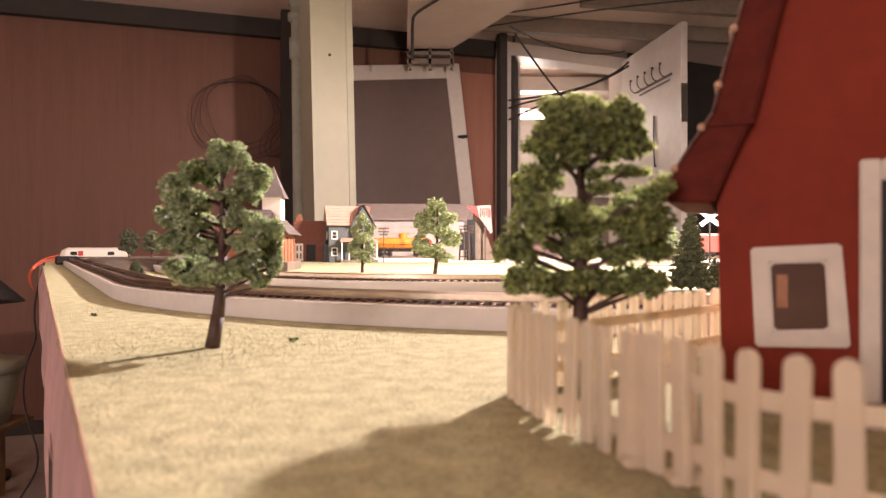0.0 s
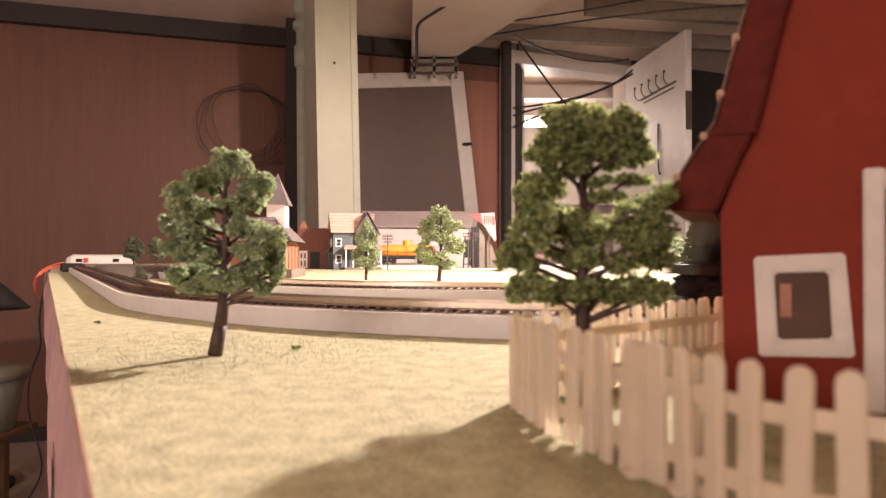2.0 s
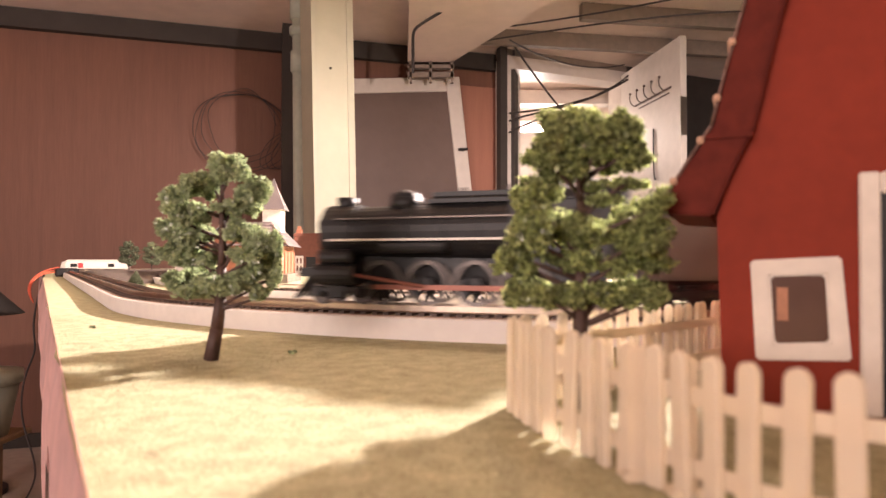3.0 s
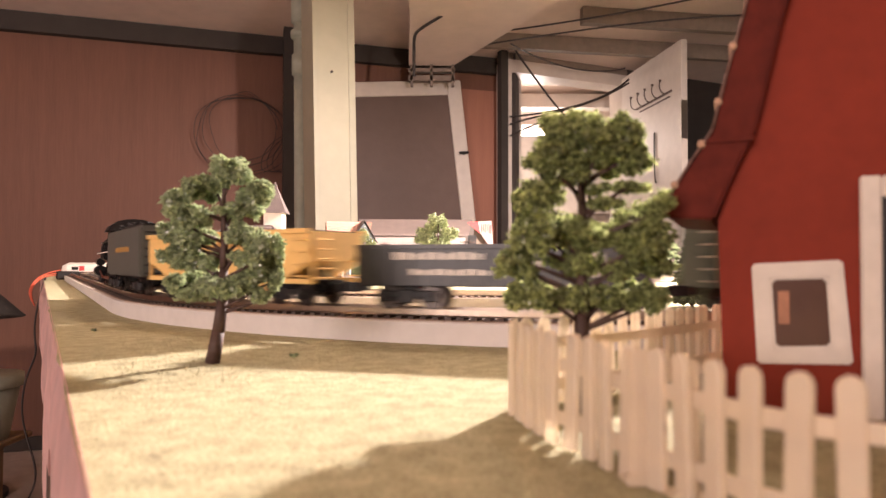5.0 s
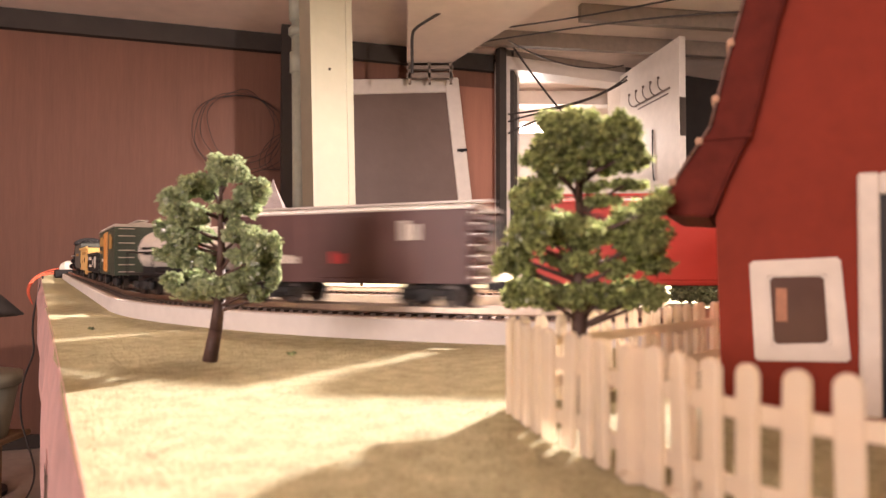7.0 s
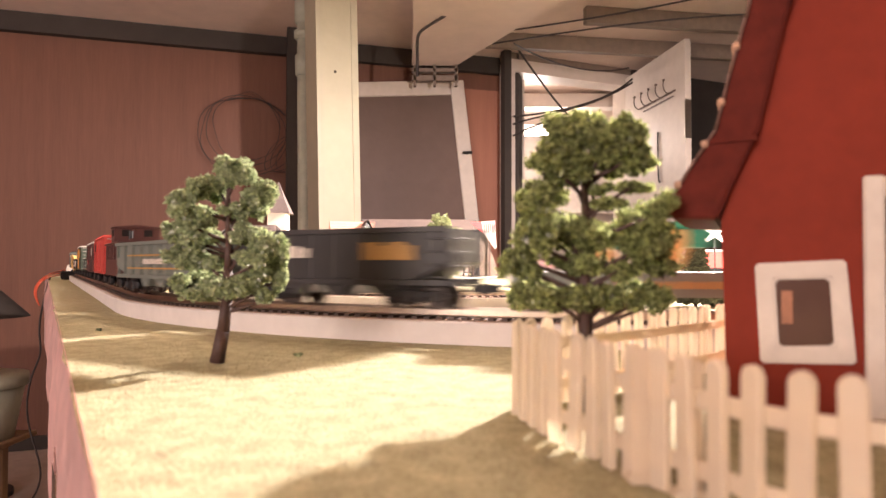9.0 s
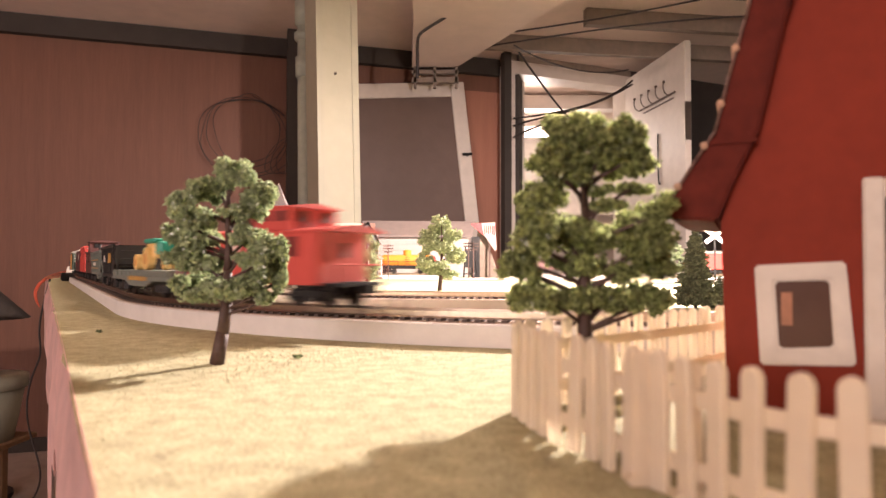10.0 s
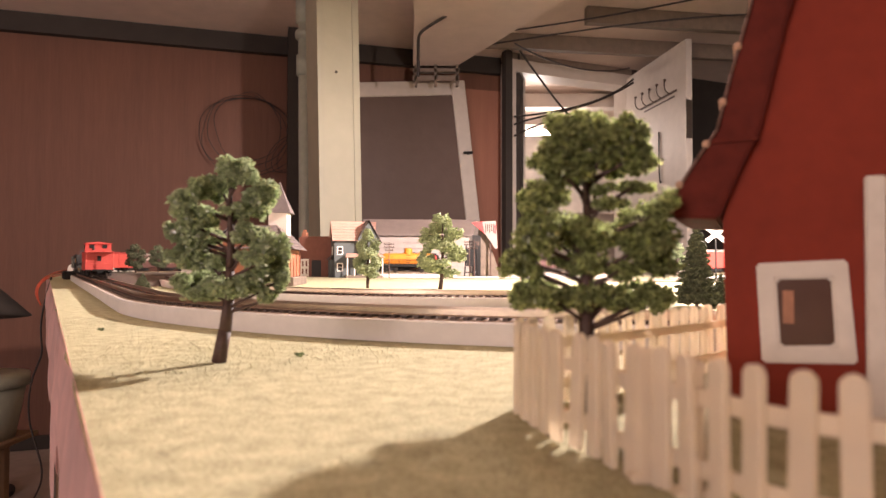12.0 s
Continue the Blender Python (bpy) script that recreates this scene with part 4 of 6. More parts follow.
def make_column():
    c = thing("column", pose(-0.479, 2.75, 0, 0, -1.3, 0), "square cream-painted wooden column", "column", kind="structure")
    bm = bmesh.new()
    m = Matrix.Rotation(radians(28), 4, "Z")
    box(bm, -0.086, 0.086, -0.086, 0.086, FLOOR + 0.01, CEIL + 0.0, m)
    soften(bm, 0.004, 2)
    part("shaft", bm, POST, c)
    for a, b in ((-0.090, -0.062), (0.062, 0.090)):
        bm = bmesh.new()
        box(bm, a, b, -0.0915, -0.0855, FLOOR + 0.012, CEIL - 0.01, m)
        part("edge_board", bm, POST, c)
    bm = bmesh.new()
    rod(bm, m @ Vector((-0.01, -0.086, 0.83)), m @ Vector((-0.01, -0.090, 0.83)), 0.006, seg=8)
    part("nail_hole", bm, DARKWALL, c)
    p = thing("drain_pipe", pose(-0.645, 2.94, 0, 0, -0.6, 0), "pale green cast iron drain pipe with collars", "pipe")
    bm = bmesh.new()
    rod(bm, (0, 0, FLOOR + 0.01), (0, 0, CEIL), 0.031, seg=20)
    part("tube", bm, PIPE, p, smooth=True)
    for z0, z1, r in ((0.89, 0.99, 0.040), (1.06, 1.10, 0.045), (1.13, 1.27, 0.042)):
        bm = bmesh.new()
        rod(bm, (0, 0, z0), (0, 0, z1), r, seg=20)
        soften(bm, 0.006, 2)
        part("collar", bm, PIPE, p, smooth=True)
    # narrow dark upright on the wall beside the pipe
    dp = boxpart("dark_upright", (-0.055, 0.04, 0, 0.09, FLOOR + 0.002, CEIL - 0.002), DARKWALL)
    dp.matrix_basis = pose(-0.80, 3.44, 0, 0, 0, 16.7)
    tagged(dp, "dark upright strip against the panelled wall", "post", kind="structure")


make_column()


def make_leaning_door():
    q = back(0.665, 0.20)
    g = thing("leaning_door", pose(q.x, q.y, FLOOR + 0.05, -3, -5.6, 16.7), "old white-framed door leaning against the wall", "door")
    w, h, e = 0.80, 1.96, 0.085
    for d in ((0, e, 0, 0.035, 0, h), (w - e, w, 0, 0.035, 0, h), (e, w - e, 0, 0.035, h - e, h), (e, w - e, 0, 0.035, 0, 0.2)):
        dd = (d[0] - w + 0.30, d[1] - w + 0.30, *d[2:])
        boxpart("door_frame", dd, OLDWHITE, g, "white painted frame", bevel=0.004)
    boxpart("door_panel", (e - w + 0.30, 0.30 - e, 0.012, 0.02, 0.2, h - e), GREYBOARD, g, "grey-brown panel")
    bm = bmesh.new()
    rod(bm, (0.27, -0.03, 1.52), (0.27, 0.0, 1.52), 0.008, seg=10)
    rod(bm, (0.235, -0.03, 1.52), (0.29, -0.03, 1.52), 0.008, seg=10)
    part("latch", bm, BLACK, g, "dark latch")


make_leaning_door()


def make_doorway():
    a, b = Vector((*DA, 0)), Vector((*DC, 0))
    d = (b - a).normalized()
    n = Vector((-d.y, d.x, 0))
    m = Matrix(((d.x, n.x, 0, a.x), (d.y, n.y, 0, a.y), (0, 0, 1, 0), (0, 0, 0, 1)))
    L = (b - a).length
    t = thing("door_1", m, "open doorway with a white frame into a lit room", "doorway", kind="structure")
    boxpart("jamb", (0.02, 0.05, -0.02, 0.12, FLOOR + 0.002, 1.18), OLDWHITE, t)
    boxpart("jamb", (L - 0.05, L - 0.0, -0.02, 0.12, FLOOR + 0.002, 1.18), OLDWHITE, t)
    boxpart("lintel", (0.02, L, -0.02, 0.12, 1.18, 1.254), OLDWHITE, t)
    boxpart("casing", (-0.025, 0.02, -0.03, 0.02, FLOOR + 0.002, CEIL - 0.002), DARKWALL, t, "dark timber casing")
    # the lit room beyond
    for nm, p, q in (("wall_far_room_left", (p1.x + 0.05, p1.y + 0.05), (p1.x - 0.1, 6.1)), ("wall_far_room_back", (p1.x - 0.2, 6.1), (2.6, 6.1)), ("wall_far_room_right", (2.4, 6.1), (2.4, 4.85))):
        quad_wall(nm, q, p, FLOOR, CEIL, 0.06, OLDWHITE, "white wall of the lit room beyond the doorway")
    for nm, z0, z1, y in (("far_beam", 1.18, 1.28, 4.7), ("far_shelf", 0.50, 0.53, 5.9), ("far_shelf", 0.20, 0.23, 5.9)):
        o = boxpart(nm, (0.42, 2.3, y, y + 0.12, z0, z1), OLDWHITE, None, bevel=0.004)
        tagged(o, "white beam in the lit room" if nm == "far_beam" else "white wall shelf in the lit room", "beam" if nm == "far_beam" else "shelf", kind="structure")
    far = thing("far_light", pose(0.66, 5.0, 1.05), "lit fluorescent fixture hanging in the room beyond", "ceiling light")
    boxpart("housing", (-0.16, 0.40, -0.05, 0.05, 0.02, 0.06), OLDWHITE, far, bevel=0.004)
    for y in (-0.025, 0.025):
        bm = bmesh.new()
        rod(bm, (-0.15, y, 0.0), (0.39, y, 0.0), 0.014, seg=12)
        part("tube", bm, BULB, far, "lit fluorescent tube", smooth=True)
    for x in (-0.12, 0.36):
        bm = bmesh.new()
        rod(bm, (x, 0, 0.06), (x, 0, CEIL - 1.05), 0.004, seg=6)
        part("hanger", bm, WIRE, far)
    # open door slab, with hooks
    h, f = Vector((1.142, 4.10, 0)), Vector((1.249, 3.36, 0))
    dd = (f - h).normalized()
    nn = Vector((dd.y, -dd.x, 0))
    mm = Matrix(((dd.x, nn.x, 0, h.x), (dd.y, nn.y, 0, h.y), (0, 0, 1, 0), (0, 0, 0, 1)))
    s = thing("open_door", mm, "open off-white wooden door with coat hooks", "door")
    W2 = (f - h).length
    boxpart("slab", (0, W2, -0.018, 0.018, FLOOR + 0.02, 1.211), OLDWHITE, s, bevel=0.003)
    boxpart("edge_plate", (W2, W2 + 0.006, -0.012, 0.022, 0.69, 0.89), STEEL, s)
    rack = boxpart("hook_rail", (0.224, 0.65, 0.018, 0.024, 0.961, 0.971), HOOK, s, "thin wire coat hook rail")
    boxpart("lower_wire", (0.27, 0.63, 0.019, 0.025, 0.935, 0.942), HOOK, rack)
    for k in range(5):
        x = 0.25 + 0.092 * k
        tubepath([(x, 0.024, 0.960), (x - 0.01, 0.06, 0.948), (x - 0.02, 0.07, 0.993), (x - 0.03, 0.055, 1.032)], 0.0032, "hook", HOOK, rack)
        bm = bmesh.new()
        ball(bm, (x - 0.03, 0.055, 1.035), 0.008, 2)
        part("knob", bm, HOOK, rack, smooth=True)
    tubepath([(0.45, 0.022, 0.78), (0.45, 0.024, 0.556), (0.46, 0.024, 0.466), (0.48, 0.024, 0.50)], 0.004, "hanging_hook", WIRE, s)


make_doorway()


def make_soffit():
    bm = bmesh.new()
    z0, z1 = 1.15, CEIL - 0.002
    pts = [(-0.20, 3.62), (0.05, 3.62), (0.62, 2.45), (1.15, 1.35), (-0.10, 1.35), (-0.155, 2.9)]
    a = [bm.verts.new((x, y, z0)) for x, y in pts]
    b = [bm.verts.new((x, y, z1)) for x, y in pts]
    bm.faces.new(a)
    bm.faces.new(b[::-1])
    for i in range(len(pts)):
        j = (i + 1) % len(pts)
        bm.faces.new((a[i], b[i], b[j], a[j]))
    tagged(part("soffit", bm, CEILW), "boxed dull white soffit under the ceiling", "soffit", kind="structure")
    tagged(tubepath([(-0.136, 2.9, 0.88), (-0.136, 2.9, 0.95), (-0.138, 2.9, 1.03), (-0.134, 2.9, 1.075), (-0.10, 2.9, 1.10), (-0.06, 2.9, 1.125), (-0.01, 2.9, 1.155)], 0.007, "conduit", WIRE), "dark bent conduit below the ceiling", "pipe")
    bm = bmesh.new()
    box(bm, -0.20, 0.06, 3.60, 3.64, 1.06, 1.09)
    box(bm, -0.20, 0.06, 3.60, 3.64, 1.11, 1.13)
    for x in (-0.19, -0.08, 0.04):
        box(bm, x, x + 0.015, 3.60, 3.63, 1.03, 1.15)
    setting("trim_shelf", bm, JOIST, "dark timber rack under the soffit", "trim")


make_soffit()
for k in range(7):
    bm = bmesh.new()
    box(bm, 0.0, 4.2, -0.022, 0.022, CEIL - 0.085, CEIL - 0.003, Matrix.Translation((0.15, 3.5 - 0.42 * k, 0)) @ Matrix.Rotation(radians(9), 4, "Z") @ Matrix.Translation((0.35 * (k > 0) + 0.18 * k, 0, 0)))
    tagged(part("joist", bm, JOIST), "rough dark timber ceiling joist", "joist", "ceiling joists", "structure")


def make_cables():
    rng = random.Random(9)
    q = back(0.0, 0.02)
    coil = thing("cable_coil", pose(q.x - 0.20, q.y - 0.09, 0.78, 0, 0, 16.7), "loose coil of thin dark cable hung on the wall", "cable")
    for k in range(4):
        pts = []
        for j in range(15):
            a = 6.2832 * j / 13 + 0.5 * k
            r = 0.20 + 0.02 * rng.uniform(-1, 1) + 0.01 * k
            pts.append((math.cos(a) * r * (0.9 + 0.1 * k), -0.005 * k, math.sin(a) * r - 0.02 * k))
        tubepath(pts, 0.0016, "loop", WIRE, coil)
    for k in range(3):
        pts = [(0.25 + 0.02 * k, -0.01, -0.02), (0.14 + 0.03 * k, -0.01, -0.06), (0.06 + 0.02 * k, -0.01, -0.22), (0.12 + 0.05 * k, -0.01, -0.27), (0.30, -0.01, -0.18)]
        tubepath(pts, 0.0016, "tail", WIRE, coil)
    # wires over the doorway and along the joists
    rows = [[(0.33, 3.2, 1.13), (0.5, 3.25, 1.05), (0.75, 3.4, 1.02), (0.98, 3.5, 1.10)], [(0.35, 3.2, 1.10), (0.55, 3.3, 0.86), (0.62, 3.32, 0.80)],
            [(0.34, 3.35, 0.80), (0.55, 3.4, 0.83), (0.85, 3.5, 0.90), (1.0, 3.5, 1.04)], [(0.34, 3.35, 0.76), (0.5, 3.4, 0.83), (0.75, 3.5, 0.86), (1.0, 3.5, 1.02)],
            [(0.34, 3.35, 0.70), (0.52, 3.4, 0.80), (0.70, 3.4, 0.84)], [(0.2, 3.3, 1.16), (0.6, 3.0, 1.12), (0.9, 2.9, 1.14), (1.3, 2.8, 1.12)], [(0.3, 3.1, 1.16), (0.8, 2.8, 1.12), (1.3, 2.5, 1.14)]]
    for r in rows:
        r = [(x * 1.12, y * 1.12, 0.0335 + (z - 0.0335) * 1.12) if z < 1.11 else (x, y, z) for x, y, z in r] if r[0][1] > 3.15 and r[1][2] < 1.1 else r
        tagged(tubepath(r, 0.006 if r[1][2] < 1.1 else 0.004, "ceiling_cable", WIRE), "dark cable slung below the ceiling", "cable", "ceiling cables")


make_cables()


def make_corner_things():
    # terminal block with wires at the table's far corner
    q = CORNER + U * 1.52 + W * 0.045
    b = thing("terminal_block", pose(q.x, q.y, 0, 0, 0, 32), "small black wire terminal box on the table edge", "terminal box")
    boxpart("case", (-0.022, 0.022, -0.02, 0.02, 0.0, 0.018), BLACK, b, bevel=0.003)
    e = CORNER + U * 1.45
    for k in range(3):
        tagged(tubepath([(q.x - 0.015, q.y, 0.010 + 0.005 * k), (e.x + 0.004, e.y - 0.01, 0.010 + 0.003 * k), (e.x - 0.006 - 0.003 * k, e.y - 0.03, -0.010), (e.x - 0.007 - 0.002 * k, e.y - 0.03, -0.03), (e.x - 0.004, e.y - 0.02, -0.05)],
                        0.0011, "wire", REDWIRE), "orange insulated wire over the table edge", "wire", "table wires")
    tagged(tubepath([(e.x + 0.004, e.y, 0.006), (e.x - 0.006, e.y, -0.03), (e.x - 0.023, e.y, -0.10), (e.x - 0.006, e.y, -0.148), (e.x - 0.034, e.y, -0.19), (e.x - 0.045, e.y, -0.284),
                     (e.x - 0.004, e.y, -0.375), (e.x - 0.011, e.y, -0.43), (e.x - 0.06, e.y, -0.49), (e.x - 0.3, e.y, -0.89)], 0.0019, "hanging_cable", WIRE), "dark cable hanging from the table to the floor", "cable")
    # shade lamp and bin standing beside the wall
    s = thing("bucket", pose(-1.705, 2.35, FLOOR), "grey-green plastic bucket with a thick rim on a brown stand", "bucket")
    bm = bmesh.new()
    rod(bm, (0, 0, 0.30), (0, 0, 0.50), 0.12, 0.155, 28)
    part("body", bm, PIPE, s, smooth=True)
    bm = bmesh.new()
    rod(bm, (0, 0, 0.49), (0, 0, 0.53), 0.165, 0.165, 28)
    part("rim", bm, PIPE, s, smooth=True)
    boxpart("stand_top", (-0.14, 0.14, -0.14, 0.14, 0.28, 0.30), WOOD, s, "round-cornered wooden stand", bevel=0.004)
    for x in (-0.12, 0.03):
        for y in (-0.10, 0.10):
            boxpart("stand_leg", (x - 0.015, x + 0.015, y - 0.015, y + 0.015, 0.002, 0.28), WOOD, s)
    c = thing("shaded_lamp", pose(-1.72, 2.40, FLOOR), "floor lamp with a dark conical shade", "lamp")
    bm = bmesh.new()
    rod(bm, (-0.15, 0.2, 0.002), (-0.15, 0.2, 0.80), 0.01, seg=10)
    part("stem", bm, BLACK, c)
    bm = bmesh.new()
    rod(bm, (-0.15, 0.2, 0.72), (-0.15, 0.2, 0.84), 0.17, 0.05, 26)
    part("shade", bm, DARKWALL, c, smooth=True)
    bm = bmesh.new()
    rod(bm, (-0.15, 0.2, 0.002), (-0.15, 0.2, 0.02), 0.12, seg=24)
    part("base", bm, BLACK, c)


make_corner_things()


def make_pendant():
    p = thing("pendant_lamp", pose(*LAMP), "hanging lamp with an enamelled metal shade and bare bulb", "lamp")
    bm = bmesh.new()
    bmesh.ops.create_cone(bm, cap_ends=False, segments=32, radius1=0.13, radius2=0.05, depth=0.08, matrix=Matrix.Translation((0, 0, 0.066)))
    bmesh.ops.solidify(bm, geom=bm.faces, thickness=0.002)
    part("shade", bm, OLDWHITE, p, smooth=True)
    bm = bmesh.new()
    rod(bm, (0, 0, 0.060), (0, 0, 0.12), 0.022, seg=14)
    part("socket", bm, BLACK, p)
    bm = bmesh.new()
    rod(bm, (0, 0, 0.12), (0, 0, CEIL - LAMP[2]), 0.004, seg=8)
    part("cord", bm, BLACK, p)
    # holder of the added overhead fill lamp, above the view
    g = thing("unseen_overhead_lamp", pose(*OVERHEAD), "unseen round ceiling lamp holder added for overhead fill", "ceiling light")
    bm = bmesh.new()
    rod(bm, (0, 0, 0.085), (0, 0, CEIL - OVERHEAD[2] - 0.001), 0.055, seg=24)
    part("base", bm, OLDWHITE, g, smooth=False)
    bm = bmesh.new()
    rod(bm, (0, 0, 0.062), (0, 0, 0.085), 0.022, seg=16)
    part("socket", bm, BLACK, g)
    # housing and stand of the added fill light, never in view
    f = thing("unseen_fill_panel", fill_ob.matrix_world.copy(), "unseen fill light panel on a stand, added behind the table", "floor lamp")
    boxpart("housing", (-0.62, 0.62, -0.37, 0.37, 0.012, 0.06), OLDWHITE, f)
    back_to = f.matrix_basis.inverted()
    for x in (-0.5, 0.5):
        head = f.matrix_basis @ Vector((x, 0, 0.06))
        bm = bmesh.new()
        rod(bm, back_to @ head, back_to @ Vector((head.x, head.y, FLOOR + 0.002)), 0.015, seg=10)
        part("leg", bm, BLACK, f, "black metal stand leg")


make_pendant()

# ---- the train ----
CAR = {}


def paint(name, c, rough=0.42, metal=0.0):
    return material(name, c, rough, metal, vary=0.1, scale=250, bump=0.05, spec=0.5)


YELLOW = paint("yellow_paint", (0.80, 0.52, 0.19))
GREEN = paint("dark_green_paint", (0.055, 0.070, 0.052))
DOOR_ORANGE = paint("orange_door_paint", (0.62, 0.30, 0.09))
GREY_BLACK = paint("charcoal_paint", (0.034, 0.032, 0.031))
SILVER = paint("cream_tank_paint", (0.66, 0.60, 0.52), 0.35)
MAROON = paint("maroon_paint", (0.10, 0.045, 0.040))
CARRED = paint("bright_red_paint", (0.50, 0.075, 0.062))
TENDER_GREY = paint("tender_grey_paint", (0.105, 0.110, 0.095))
HOPGREY = paint("grey_green_paint", (0.17, 0.19, 0.165))
LETTER = paint("pale_lettering", (0.70, 0.64, 0.56))
GOLD = paint("gold_lettering", (0.46, 0.26, 0.08))
TEAL = paint("teal_green_paint", (0.03, 0.30, 0.20))
PALEROOF = paint("silver_roof", (0.50, 0.45, 0.40), 0.4, 0.3)
RODS = material("dull_red_rod", (0.22, 0.085, 0.06), 0.45, 0.4)
DKSTEEL = material("blackened_steel", (0.085, 0.072, 0.065), 0.4, 0.8)


def truck(parent, x):
    """A two-axle bogie under a car."""
    t = new("truck")
    t.empty_display_size = 0.004
    t.parent = parent
    t.matrix_basis = pose(x, 0, 0)
    for y in (-0.0135, 0.0135):
        bm = bmesh.new()
        box(bm, -0.013, 0.013, y - 0.001, y + 0.001, 0.0052, 0.0078)
        box(bm, -0.0045, 0.0045, y - 0.0014, y + 0.0014, 0.0028, 0.0086)
        for wx in (-0.0102, 0.0102):
            box(bm, wx - 0.0024, wx + 0.0024, y - 0.0016, y + 0.0016, 0.0034, 0.0082)
        soften(bm, 0.0004, 1)
        part("side_frame", bm, BLACK, t)
    boxpart("bolster", (-0.003, 0.003, -0.012, 0.012, 0.0062, 0.0098), BLACK, t)
    for wx in (-0.0102, 0.0102):
        bm = bmesh.new()
        rod(bm, (wx, -0.012, 0.0052), (wx, 0.012, 0.0052), 0.001, seg=8)
        for y in (-0.0095, 0.0095):
            rod(bm, (wx, y - 0.0012, 0.0052), (wx, y + 0.0012, 0.0052), 0.0052, seg=16)
            s = 1 if y > 0 else -1
            rod(bm, (wx, y - s * 0.0012, 0.0052), (wx, y - s * 0.0018, 0.0052), 0.0058, seg=16)
        part("wheelset", bm, DKSTEEL, t, "blackened metal wheelset")
    return t


def underframe(c, L, trucks):
    boxpart("underframe", (-L / 2 + 0.002, L / 2 - 0.002, -0.008, 0.008, 0.0098, 0.0120), BLACK, c)
    for x in (-trucks, trucks):
        truck(c, x)
    for s in (-1, 1):
        bm = bmesh.new()
        box(bm, min(s * L / 2, s * (L / 2 + 0.007)), max(s * L / 2, s * (L / 2 + 0.007)), -0.0016, 0.0016, 0.0075, 0.0105)
        box(bm, min(s * (L / 2 + 0.0045), s * (L / 2 + 0.0085)), max(s * (L / 2 + 0.0045), s * (L / 2 + 0.0085)), -0.0028, 0.0028, 0.0068, 0.0112)
        part("coupler", bm, BLACK, c)


def ladder(c, x, y, z0, z1, along, mat, w=0.009):
    """Rungs on a car's side (along = 1) or end (along = 0)."""
    l = new("ladder")
    l.empty_display_size = 0.003
    l.parent = c
    n = int((z1 - z0) / 0.0044)
    for k in range(n + 1):
        z = z0 + (z1 - z0) * k / n
        bm = bmesh.new()
        if along:
            s = 1 if y > 0 else -1
            rod(bm, (x - w / 2, y + s * 0.0009, z), (x + w / 2, y + s * 0.0009, z), 0.00042, seg=6)
        else:
            s = 1 if x > 0 else -1
            rod(bm, (x + s * 0.0009, y - w / 2, z), (x + s * 0.0009, y + w / 2, z), 0.00042, seg=6)
        part("rung", bm, mat, l)


def bars(c, x, y, z, w, h, n, mat, name="lettering"):
    """Lettering that cannot be read: short upright bars along a car's side."""
    g = bmesh.new()
    s = 1 if y > 0 else -1
    for k in range(n):
        cx = x - w / 2 + w * (k + 0.5) / n
        box(g, cx - w / n * 0.36, cx + w / n * 0.36, min(y, y + s * 0.0003), max(y, y + s * 0.0003), z, z + h * (1 if k % 3 else 0.8))
    part(name, g, mat, c)


def car(name, label, category, front, L):
    c = thing(name, Matrix(), label, category, "train")
    CAR[c] = (front - L / 2, L)
    return c


